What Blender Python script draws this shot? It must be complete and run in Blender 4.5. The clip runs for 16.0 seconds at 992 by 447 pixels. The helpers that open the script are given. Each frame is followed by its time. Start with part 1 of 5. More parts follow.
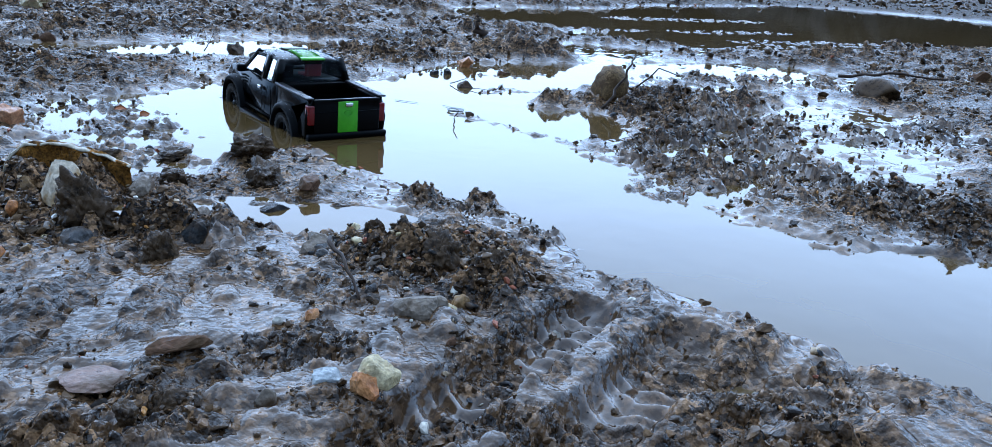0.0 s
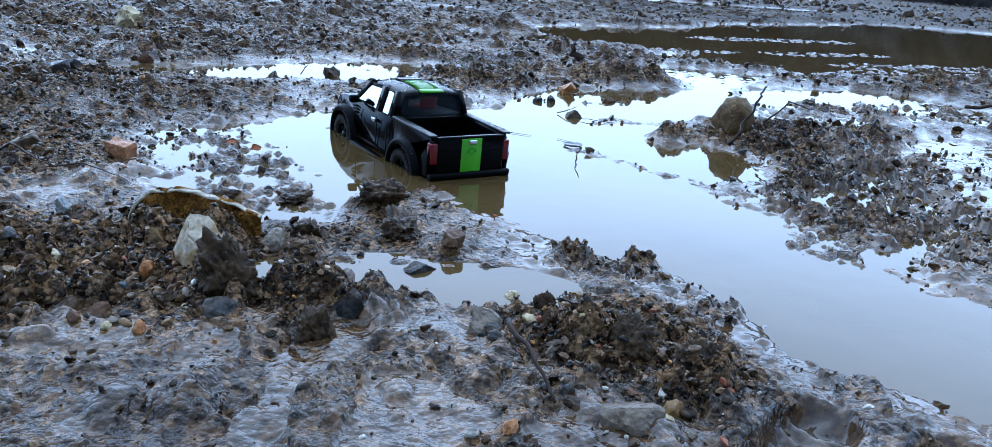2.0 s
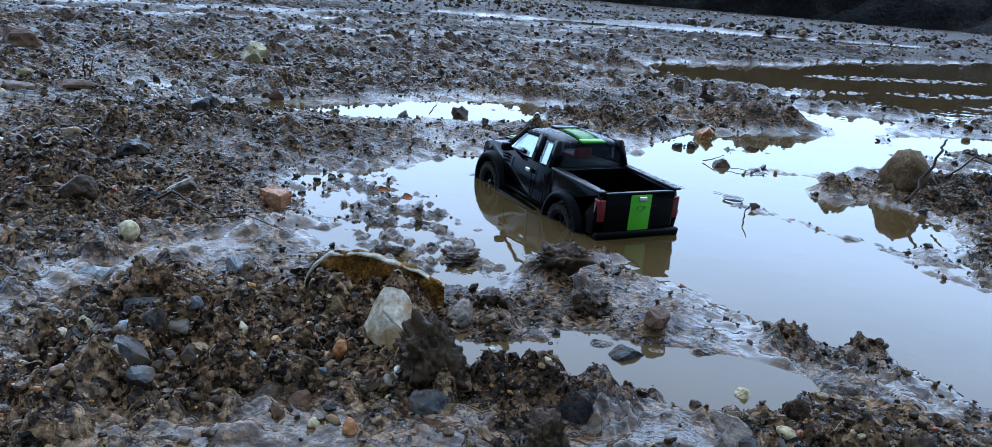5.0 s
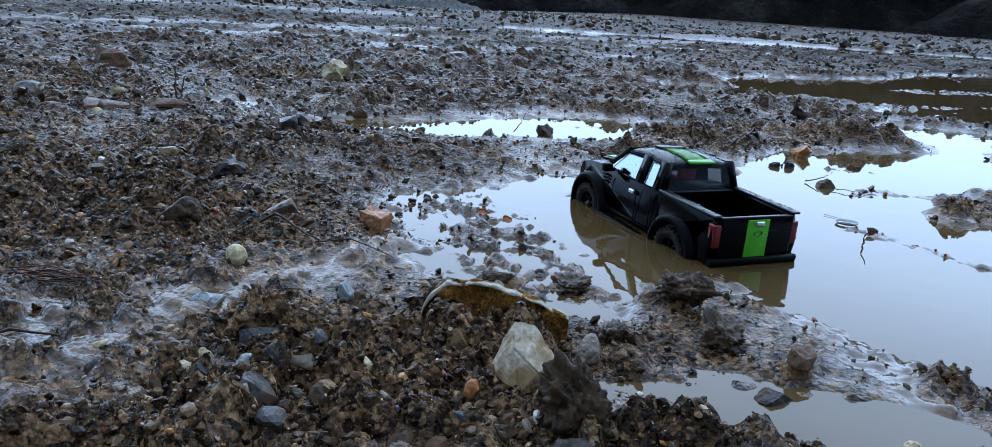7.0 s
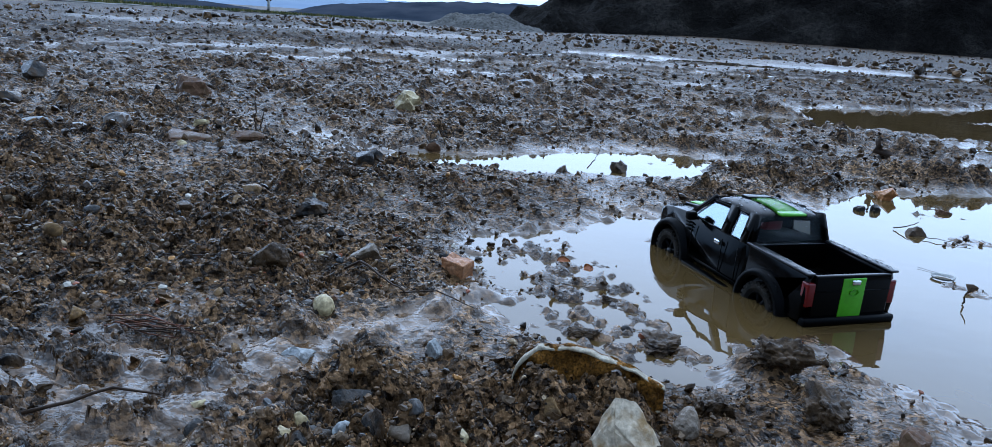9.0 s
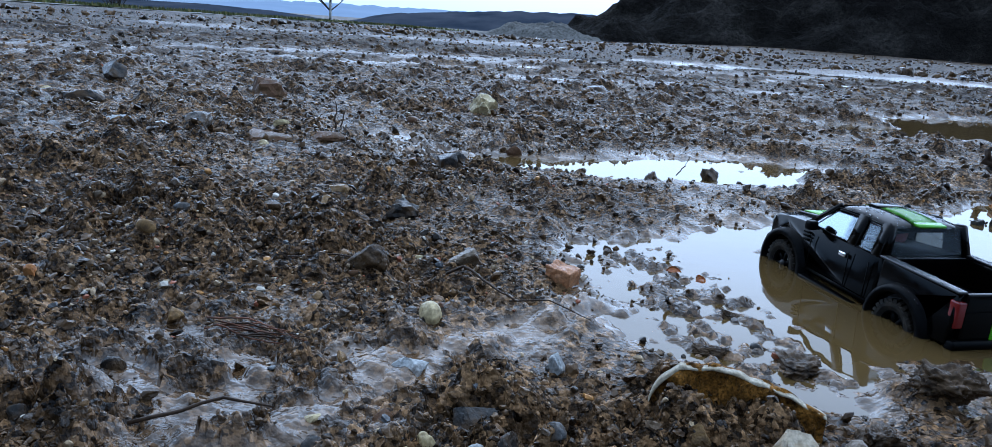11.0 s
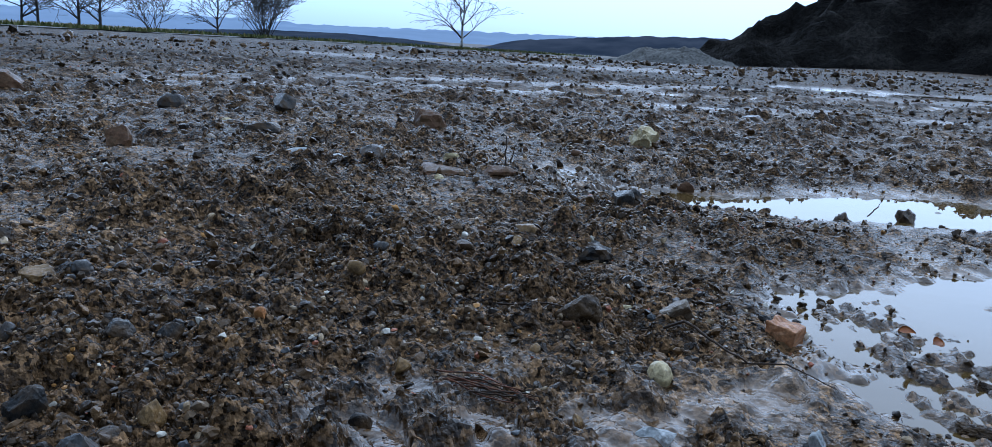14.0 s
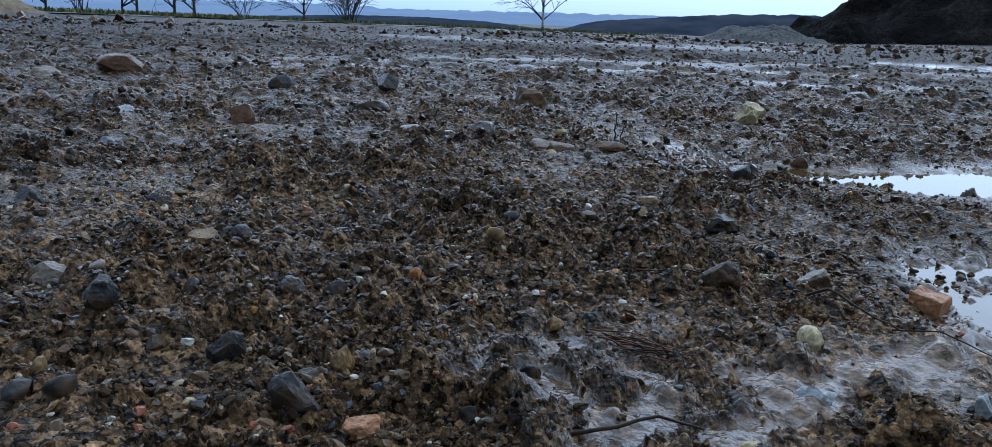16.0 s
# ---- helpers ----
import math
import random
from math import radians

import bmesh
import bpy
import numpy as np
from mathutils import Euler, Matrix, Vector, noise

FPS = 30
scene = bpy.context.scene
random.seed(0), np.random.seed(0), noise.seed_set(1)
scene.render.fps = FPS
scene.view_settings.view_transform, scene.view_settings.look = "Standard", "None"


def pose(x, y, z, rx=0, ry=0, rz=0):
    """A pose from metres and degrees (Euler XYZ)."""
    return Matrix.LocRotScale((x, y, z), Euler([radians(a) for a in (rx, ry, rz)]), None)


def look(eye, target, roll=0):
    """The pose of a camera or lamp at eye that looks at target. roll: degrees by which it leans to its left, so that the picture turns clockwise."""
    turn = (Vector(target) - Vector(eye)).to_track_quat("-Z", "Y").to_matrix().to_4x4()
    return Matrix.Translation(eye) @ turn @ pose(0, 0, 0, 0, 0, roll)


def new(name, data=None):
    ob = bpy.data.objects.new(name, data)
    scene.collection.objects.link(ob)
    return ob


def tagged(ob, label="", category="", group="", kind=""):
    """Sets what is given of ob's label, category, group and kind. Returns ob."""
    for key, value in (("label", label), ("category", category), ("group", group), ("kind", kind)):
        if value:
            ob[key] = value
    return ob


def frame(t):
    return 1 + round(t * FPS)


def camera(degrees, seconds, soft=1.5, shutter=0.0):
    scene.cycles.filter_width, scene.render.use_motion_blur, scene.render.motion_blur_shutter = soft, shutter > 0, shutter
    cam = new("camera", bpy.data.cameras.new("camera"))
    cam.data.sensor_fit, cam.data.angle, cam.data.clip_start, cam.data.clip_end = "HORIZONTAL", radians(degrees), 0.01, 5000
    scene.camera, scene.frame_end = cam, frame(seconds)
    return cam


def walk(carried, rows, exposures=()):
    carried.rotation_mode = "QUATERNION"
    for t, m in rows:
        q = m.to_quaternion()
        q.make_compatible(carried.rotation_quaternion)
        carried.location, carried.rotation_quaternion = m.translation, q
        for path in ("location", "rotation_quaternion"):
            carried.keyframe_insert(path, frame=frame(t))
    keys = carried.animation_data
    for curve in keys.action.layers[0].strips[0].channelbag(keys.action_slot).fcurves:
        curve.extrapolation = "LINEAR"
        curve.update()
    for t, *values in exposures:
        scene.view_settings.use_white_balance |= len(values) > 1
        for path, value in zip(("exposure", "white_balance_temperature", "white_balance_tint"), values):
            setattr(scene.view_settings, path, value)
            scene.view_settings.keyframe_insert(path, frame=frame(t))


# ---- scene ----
cam = camera(62.9, 16.0, soft=0.7)
SKY, HAZE_GLOW = 0.10, 0.5
TRUCK_Z, TRUCK_TURN, TRUCK_PITCH = -0.0140, 126.0, -2.0
PATH = [
    (0, (0.062, 0.094, 0.125), (0.119, 1.99, -0.51), 4.4),
    (0.5, (0.055, 0.101, 0.127), (0.08, 1.997, -0.51), 4.5),
    (1, (0.042, 0.109, 0.122), (0.039, 2.004, -0.519), 4.6),
    (1.5, (0.029, 0.125, 0.124), (0.002, 2.022, -0.508), 4.4),
    (2, (0.014, 0.139, 0.129), (-0.066, 2.041, -0.486), 4.5),
    (2.5, (0.002, 0.149, 0.133), (-0.126, 2.055, -0.459), 4.6),
    (3, (-0.013, 0.156, 0.138), (-0.171, 2.065, -0.44), 4.8),
    (3.5, (-0.024, 0.16, 0.136), (-0.205, 2.066, -0.44), 4.7),
    (4, (-0.03, 0.163, 0.136), (-0.255, 2.066, -0.438), 4.7),
    (4.2, (-0.032, 0.165, 0.134), (-0.269, 2.067, -0.436), 4.8),
    (6.3, (-0.058, 0.186, 0.13), (-0.427, 2.078, -0.406), 4.0),
    (6.5, (-0.062, 0.188, 0.13), (-0.448, 2.077, -0.401), 4.1),
    (7, (-0.068, 0.186, 0.129), (-0.496, 2.065, -0.405), 3.8),
    (7.5, (-0.068, 0.186, 0.135), (-0.527, 2.061, -0.391), 4.1),
    (8, (-0.073, 0.188, 0.139), (-0.575, 2.055, -0.376), 4.1),
    (8.5, (-0.077, 0.188, 0.14), (-0.612, 2.047, -0.37), 4.0),
    (9, (-0.085, 0.191, 0.142), (-0.654, 2.043, -0.354), 4.0),
    (9.2, (-0.088, 0.191, 0.143), (-0.676, 2.038, -0.349), 3.9),
    (11.3, (-0.123, 0.208, 0.129), (-0.839, 2.011, -0.356), 4.1),
    (11.5, (-0.125, 0.207, 0.128), (-0.857, 2.003, -0.361), 4.0),
    (12, (-0.131, 0.205, 0.126), (-0.901, 1.986, -0.358), 4.0),
    (12.5, (-0.141, 0.207, 0.13), (-0.966, 1.966, -0.345), 3.8),
    (13, (-0.156, 0.207, 0.13), (-1.047, 1.937, -0.33), 3.6),
    (13.5, (-0.163, 0.206, 0.13), (-1.099, 1.914, -0.325), 3.5),
    (14, (-0.166, 0.205, 0.135), (-1.143, 1.893, -0.309), 3.4),
    (14.5, (-0.169, 0.201, 0.135), (-1.175, 1.87, -0.316), 3.3),
    (15, (-0.172, 0.193, 0.13), (-1.214, 1.835, -0.334), 3.1),
    (15.5, (-0.176, 0.187, 0.131), (-1.256, 1.8, -0.35), 2.8),
    (16, (-0.183, 0.179, 0.129), (-1.315, 1.752, -0.366), 2.4),
]
walk(cam, [(t, look(eye, target, roll)) for t, eye, target, roll in PATH], exposures=[(0, 1.95, 5430, 8), (2, 1.92, 5460, 8), (4, 1.8, 5540, 8), (7, 1.6, 5780, 8), (9, 1.62, 5810, 9), (12, 1.75, 5830, 9), (14, 1.4, 5830, 9), (16, 1.3, 6020, 9)])

# ---- world and light: an even, bluish overcast sky ----
world = bpy.data.worlds.new("overcast_sky")
scene.world = world
world.use_nodes = True
wn, wl = world.node_tree.nodes, world.node_tree.links
sky = wn.new("ShaderNodeTexSky")
sky.sky_type, sky.sun_disc = "NISHITA", False
sky.sun_elevation, sky.sun_rotation = radians(34), radians(350)
sky.air_density, sky.dust_density, sky.ozone_density = 1.0, 1.0, 3.0
coords = wn.new("ShaderNodeTexCoord")
split = wn.new("ShaderNodeSeparateXYZ")
wl.new(coords.outputs["Generated"], split.inputs[0])
veil = wn.new("ShaderNodeValToRGB")  # the cloud layer, a little brighter above the hazy horizon
veil.color_ramp.elements[0].position, veil.color_ramp.elements[0].color = 0.0, (0.125, 0.205, 0.345, 1)
veil.color_ramp.elements[1].position, veil.color_ramp.elements[1].color = 1.0, (0.36, 0.48, 0.66, 1)
haze = veil.color_ramp.elements.new(0.09)
haze.color = (0.24, 0.365, 0.565, 1)
low = veil.color_ramp.elements.new(0.28)
low.color = (0.41, 0.56, 0.79, 1)
wl.new(split.outputs["Z"], veil.inputs[0])
bright = wn.new("ShaderNodeVectorMath")
bright.operation = "SCALE"
glow = wn.new("ShaderNodeVectorMath")  # the cloud is brighter on the side of the hidden sun
glow.operation = "DOT_PRODUCT"
glow.inputs[1].default_value = (-0.17, 0.98, 0.0)
wl.new(coords.outputs["Generated"], glow.inputs[0])
side = wn.new("ShaderNodeMapRange")
side.inputs["From Min"].default_value, side.inputs["From Max"].default_value = -1.0, 1.0
side.inputs["To Min"].default_value, side.inputs["To Max"].default_value = 2.0, 14.4
wl.new(glow.outputs["Value"], side.inputs["Value"])
wl.new(side.outputs["Result"], bright.inputs["Scale"])
wl.new(veil.outputs[0], bright.inputs[0])
cloud = wn.new("ShaderNodeMix")
cloud.data_type = "RGBA"
cloud.inputs["Factor"].default_value = 0.93
wl.new(sky.outputs[0], cloud.inputs["A"])
wl.new(bright.outputs[0], cloud.inputs["B"])
wl.new(cloud.outputs["Result"], wn["Background"].inputs["Color"])
wn["Background"].inputs["Strength"].default_value = SKY
sun = new("sun", bpy.data.lights.new("sun", "SUN"))
sun.data.energy, sun.data.angle, sun.data.color = 0.35, radians(110), (1.0, 0.96, 0.9)
sun.matrix_world = look((-1.4, 8.1, 5.6), (0, 0, 0))


# ---- materials ----
def material(name, color, rough=0.5, metal=0.0, spec=0.5):
    m = bpy.data.materials.new(name)
    m.use_nodes = True
    b = m.node_tree.nodes["Principled BSDF"]
    b.inputs["Base Color"].default_value = (*color, 1)
    b.inputs["Roughness"].default_value = rough
    b.inputs["Metallic"].default_value = metal
    b.inputs["Specular IOR Level"].default_value = spec
    return m


def nodes_of(m):
    return m.node_tree.nodes, m.node_tree.links, m.node_tree.nodes["Principled BSDF"]


def ramp(m, source, stops, mode="LINEAR"):
    n = m.node_tree.nodes.new("ShaderNodeValToRGB")
    n.color_ramp.interpolation = mode
    while len(n.color_ramp.elements) < len(stops):
        n.color_ramp.elements.new(0.5)
    for e, (p, c) in zip(n.color_ramp.elements, stops):
        e.position = p
        e.color = (*c, 1) if len(c) == 3 else c
    m.node_tree.links.new(source, n.inputs[0])
    return n.outputs[0]


def grey(v):
    return (v, v, v)


def noise_out(m, scale, detail=4.0, rough=0.6, coords="Object"):
    tc = m.node_tree.nodes.new("ShaderNodeTexCoord")
    n = m.node_tree.nodes.new("ShaderNodeTexNoise")
    n.inputs["Scale"].default_value, n.inputs["Detail"].default_value, n.inputs["Roughness"].default_value = scale, detail, rough
    m.node_tree.links.new(tc.outputs[coords], n.inputs["Vector"])
    return n.outputs["Fac"]


def mix(m, fac, a, b, blend="MIX"):
    n = m.node_tree.nodes.new("ShaderNodeMix")
    n.data_type, n.blend_type = "RGBA", blend
    for key, v in (("Factor", fac), ("A", a), ("B", b)):
        if isinstance(v, (int, float)):
            n.inputs[key].default_value = v
        elif isinstance(v, tuple):
            n.inputs[key].default_value = (*v, 1)
        else:
            m.node_tree.links.new(v, n.inputs[key])
    return n.outputs["Result"]


def bump(m, source, strength, distance):
    n = m.node_tree.nodes.new("ShaderNodeBump")
    n.inputs["Strength"].default_value, n.inputs["Distance"].default_value = strength, distance
    m.node_tree.links.new(source, n.inputs["Height"])
    b = m.node_tree.nodes["Principled BSDF"].inputs["Normal"]
    if b.links:
        m.node_tree.links.new(b.links[0].from_socket, n.inputs["Normal"])
    m.node_tree.links.new(n.outputs[0], b)


def cells(m, scale, out="Color", warp=0.0):
    """Irregular cells; warp: metres by which their borders wander."""
    nodes, links = m.node_tree.nodes, m.node_tree.links
    place = nodes.new("ShaderNodeTexCoord").outputs["Object"]
    n = nodes.new("ShaderNodeTexVoronoi")
    n.inputs["Scale"].default_value = scale
    if warp:
        wander = nodes.new("ShaderNodeTexNoise")
        wander.inputs["Scale"].default_value = scale * 1.7
        links.new(place, wander.inputs["Vector"])
        shift = nodes.new("ShaderNodeVectorMath")
        shift.operation = "MULTIPLY_ADD"
        shift.inputs[1].default_value = (warp, warp, warp)
        links.new(wander.outputs["Color"], shift.inputs[0])
        links.new(place, shift.inputs[2])
        place = shift.outputs[0]
    links.new(place, n.inputs["Vector"])
    return n.outputs[out]


def attribute(m, name):
    n = m.node_tree.nodes.new("ShaderNodeAttribute")
    n.attribute_name = name
    return n.outputs["Fac"]


def per_piece(m):
    return m.node_tree.nodes.new("ShaderNodeNewGeometry").outputs["Random Per Island"]


def mud_material():
    """Wet brown-grey mud: grain, stains, a film of water where the ground lies low, and far shade put into the colour.
    """
    m = material("wet_mud", (0.05, 0.04, 0.033))
    n, l, b = nodes_of(m)
    large = ramp(m, noise_out(m, 7, 5), [(0.3, (0.042, 0.0225, 0.0100)), (0.5, (0.108, 0.0600, 0.0280)), (0.72, (0.200, 0.1150, 0.0550))])
    fine = ramp(m, noise_out(m, 380, 5, 0.75), [(0.34, grey(0.5)), (0.5, grey(0.95)), (0.66, grey(1.6))])
    wet = attribute(m, "wet")
    crumbs = ramp(m, cells(m, 190, warp=0.004), [(0.27, grey(0.34)), (0.42, grey(0.75)), (0.6, grey(0.98)), (0.75, grey(1.28))])
    grit = ramp(m, cells(m, 470, warp=0.002), [(0.26, grey(0.14)), (0.41, grey(0.68)), (0.6, grey(1.02)), (0.73, grey(1.6))])
    fine = mix(m, 1.0, mix(m, 1.0, fine, crumbs, "MULTIPLY"), grit, "MULTIPLY")
    fine = mix(m, ramp(m, wet, [(0.2, grey(0.0)), (0.9, grey(0.6))]), fine, grey(0.9))
    # shade of the far ground painted in: mottled, darker and bluer with distance
    far_shade = ramp(m, noise_out(m, 1.3, 5), [(0.35, (0.30, 0.33, 0.36)), (0.5, (0.48, 0.52, 0.57)), (0.68, (0.76, 0.81, 0.88))])
    large = mix(m, attribute(m, "farness"), large, mix(m, 1.0, large, far_shade, "MULTIPLY"))
    soaked = ramp(m, wet, [(0.0, grey(1.0)), (1.0, grey(0.9))])
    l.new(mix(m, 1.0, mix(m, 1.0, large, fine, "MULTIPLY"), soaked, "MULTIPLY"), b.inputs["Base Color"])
    dry = ramp(m, noise_out(m, 60, 4), [(0.3, grey(0.12)), (0.7, grey(0.36))])
    farness = attribute(m, "farness")
    l.new(mix(m, farness, mix(m, wet, dry, (0.06, 0.06, 0.06)), (0.5, 0.5, 0.5)), b.inputs["Roughness"])
    film = mix(m, wet, (0.055, 0.055, 0.055), (0.50, 0.50, 0.50))
    l.new(mix(m, farness, film, (0.035, 0.035, 0.035)), b.inputs["Specular IOR Level"])
    bump(m, cells(m, 420, "Distance"), 0.8, -0.0012)
    firm = m.node_tree.nodes.new("ShaderNodeMapRange")
    firm.inputs["To Min"].default_value, firm.inputs["To Max"].default_value = 0.9, 0.06
    l.new(wet, firm.inputs["Value"])
    l.new(firm.outputs["Result"], b.inputs["Normal"].links[0].from_node.inputs["Strength"])
    bump(m, noise_out(m, 210, 3, 0.55), 0.9, 0.0032)
    calm = m.node_tree.nodes.new("ShaderNodeMapRange")
    calm.inputs["To Min"].default_value, calm.inputs["To Max"].default_value = 0.9, 0.10
    l.new(wet, calm.inputs["Value"])
    l.new(calm.outputs["Result"], b.inputs["Normal"].links[0].from_node.inputs["Strength"])
    return m


def stone_material(name, a, b_, speck=0.5, scale=90, rough=0.32, spec=0.18, clean=0.44):
    m = material(name, a, rough, spec=spec)
    n, l, b = nodes_of(m)
    big = ramp(m, noise_out(m, scale, 5), [(0.35, a), (0.65, b_)])
    fine = ramp(m, noise_out(m, scale * 6, 3), [(0.3, grey(1 - speck)), (0.7, grey(1 + speck * 0.4))])
    grime = ramp(m, noise_out(m, scale * 0.9, 6, 0.7), [(clean, grey(0.0)), (clean + 0.16, grey(0.92))])
    l.new(mix(m, grime, mix(m, 1.0, big, fine, "MULTIPLY"), (0.066, 0.038, 0.018)), b.inputs["Base Color"])
    l.new(ramp(m, noise_out(m, scale * 2), [(0.3, grey(rough * 0.6)), (0.7, grey(min(1, rough * 1.7)))]), b.inputs["Roughness"])
    bump(m, noise_out(m, scale * 5, 5, 0.7), 0.6, 0.0008)
    return m


MUD = mud_material()
MUD_CLOD = stone_material("wet_mud_clod", (0.034, 0.0182, 0.0080), (0.175, 0.100, 0.045), scale=60, rough=0.22, spec=0.17)
n_, l_, b_ = nodes_of(MUD_CLOD)
l_.new(mix(MUD_CLOD, 1.0, b_.inputs["Base Color"].links[0].from_socket, ramp(MUD_CLOD, per_piece(MUD_CLOD), [(0.0, grey(0.12)), (0.3, grey(0.45)), (0.6, grey(1.0)), (0.85, grey(1.3)), (1.0, (1.7, 1.62, 1.55))]), "MULTIPLY"), b_.inputs["Base Color"])
GRAVEL = material("mixed_gravel", (0.1, 0.09, 0.08), 0.3, spec=0.16)
n_, l_, b_ = nodes_of(GRAVEL)
tint_ = ramp(GRAVEL, per_piece(GRAVEL), [(0.0, (0.030, 0.021, 0.015)), (0.26, (0.085, 0.055, 0.033)), (0.48, (0.17, 0.112, 0.066)),
                                         (0.62, (0.070, 0.072, 0.074)), (0.70, (0.38, 0.27, 0.16)), (0.82, (0.42, 0.20, 0.06)),
                                         (0.88, (0.55, 0.49, 0.40)), (0.95, (0.28, 0.09, 0.045))], "CONSTANT")
l_.new(mix(GRAVEL, 1.0, tint_, ramp(GRAVEL, noise_out(GRAVEL, 300, 4), [(0.3, grey(0.45)), (0.7, grey(1.25))]), "MULTIPLY"), b_.inputs["Base Color"])
l_.new(ramp(GRAVEL, noise_out(GRAVEL, 150), [(0.3, grey(0.08)), (0.7, grey(0.35))]), b_.inputs["Roughness"])
bump(GRAVEL, noise_out(GRAVEL, 600, 4), 0.4, 0.0006)

S_BROWN = stone_material("brown_stone", (0.095, 0.050, 0.028), (0.18, 0.092, 0.050), spec=0.06)
S_OCHRE = stone_material("ochre_stone", (0.198, 0.108, 0.041), (0.342, 0.207, 0.081))
S_TAN = stone_material("tan_stone", (0.162, 0.121, 0.085), (0.267, 0.211, 0.154))
S_CREAM = stone_material("cream_stone", (0.40, 0.300, 0.150), (0.60, 0.48, 0.27), clean=0.56)
S_WHITE = stone_material("white_quartz", (0.27, 0.28, 0.275), (0.46, 0.46, 0.44), clean=0.54)
S_DARK = stone_material("dark_slate", (0.016, 0.015, 0.014), (0.042, 0.039, 0.036), rough=0.25, spec=0.09)
S_BLUE = stone_material("blue_grey_stone", (0.036, 0.034, 0.032), (0.100, 0.094, 0.088), rough=0.28, spec=0.14)
S_RED = stone_material("red_brick_stone", (0.36, 0.15, 0.065), (0.52, 0.25, 0.12), clean=0.56)
S_ORANGE = stone_material("orange_stone", (0.353, 0.127, 0.039), (0.490, 0.225, 0.078), clean=0.54)
S_SLAB = stone_material("reddish_slab", (0.20, 0.115, 0.080), (0.30, 0.19, 0.14))
S_CLAY = stone_material("muddy_clay_boulder", (0.095, 0.056, 0.024), (0.27, 0.17, 0.078), speck=0.8, scale=110, rough=0.5, spec=0.06)
S_MUD = stone_material("muddy_lump", (0.022, 0.0125, 0.0065), (0.10, 0.060, 0.029), speck=0.8, scale=170, rough=0.3, spec=0.12)

WATER = material("muddy_water", (0.12, 0.08, 0.04), 0.01)
n_, l_, b_ = nodes_of(WATER)
b_.inputs["IOR"].default_value = 1.33
l_.new(ramp(WATER, noise_out(WATER, 9, 4), [(0.3, (0.060, 0.036, 0.012)), (0.7, (0.092, 0.057, 0.021))]), b_.inputs["Base Color"])
bump(WATER, noise_out(WATER, 26, 2), 0.05, 0.004)

PAINT = material("black_car_paint", (0.0010, 0.0010, 0.0011), 0.12, spec=0.10)
nodes_of(PAINT)[1].new(ramp(PAINT, noise_out(PAINT, 160), [(0.35, grey(0.07)), (0.7, grey(0.22))]), nodes_of(PAINT)[2].inputs["Roughness"])
PLASTIC = material("black_plastic", (0.0018, 0.0018, 0.0020), 0.36, spec=0.05)
bump(PLASTIC, noise_out(PLASTIC, 900), 0.2, 0.0003)
GREEN = material("lime_green_paint", (0.09, 0.40, 0.012), 0.22)
nodes_of(GREEN)[1].new(ramp(GREEN, noise_out(GREEN, 130), [(0.3, (0.07, 0.30, 0.006)), (0.7, (0.10, 0.40, 0.012))]), nodes_of(GREEN)[2].inputs["Base Color"])
RED = material("red_lamp_lens", (0.13, 0.005, 0.005), 0.12)
RED_SEAT = material("red_plastic", (0.35, 0.02, 0.02), 0.4)
CHROME = material("chrome", (0.75, 0.76, 0.78), 0.12, 1.0)
HUB = material("dull_hub_metal", (0.035, 0.034, 0.033), 0.45, 0.6)
WET_CAP = material("rain_wet_plastic", (0.003, 0.003, 0.0032), 0.3, spec=0.5)
bump(WET_CAP, noise_out(WET_CAP, 900, 3), 0.5, 0.0004)
RUBBER = material("muddy_rubber", (0.03, 0.028, 0.026), 0.6, spec=0.12)
nodes_of(RUBBER)[1].new(ramp(RUBBER, noise_out(RUBBER, 160, 5), [(0.38, (0.006, 0.0056, 0.005)), (0.6, (0.030, 0.024, 0.018))]), nodes_of(RUBBER)[2].inputs["Base Color"])
bump(RUBBER, noise_out(RUBBER, 700), 0.4, 0.0005)
GLASS = material("clear_plastic_glass", (0.50, 0.54, 0.56), 0.03)
nodes_of(GLASS)[2].inputs["Transmission Weight"].default_value = 1.0
nodes_of(GLASS)[2].inputs["IOR"].default_value = 1.15
DROP = material("water_drop", (0.9, 0.95, 1.0), 0.02)
nodes_of(DROP)[2].inputs["Transmission Weight"].default_value = 1.0
nodes_of(DROP)[2].inputs["IOR"].default_value = 1.33
WOOD = material("wet_twig_bark", (0.035, 0.022, 0.015), 0.5, spec=0.1)
nodes_of(WOOD)[1].new(ramp(WOOD, noise_out(WOOD, 400), [(0.3, (0.02, 0.013, 0.009)), (0.7, (0.06, 0.036, 0.022))]), nodes_of(WOOD)[2].inputs["Base Color"])
NEEDLE = material("brown_pine_needle", (0.13, 0.05, 0.025), 0.5, spec=0.1)
nodes_of(NEEDLE)[1].new(ramp(NEEDLE, noise_out(NEEDLE, 120), [(0.35, (0.03, 0.018, 0.012)), (0.65, (0.17, 0.06, 0.03))]), nodes_of(NEEDLE)[2].inputs["Base Color"])
LEAF = material("fallen_leaf", (0.42, 0.13, 0.03), 0.4)
nodes_of(LEAF)[1].new(ramp(LEAF, noise_out(LEAF, 300), [(0.3, (0.34, 0.09, 0.02)), (0.7, (0.52, 0.2, 0.05))]), nodes_of(LEAF)[2].inputs["Base Color"])
SOIL = material("dark_soil_heap", (0.03, 0.024, 0.02), 0.8, spec=0.05)
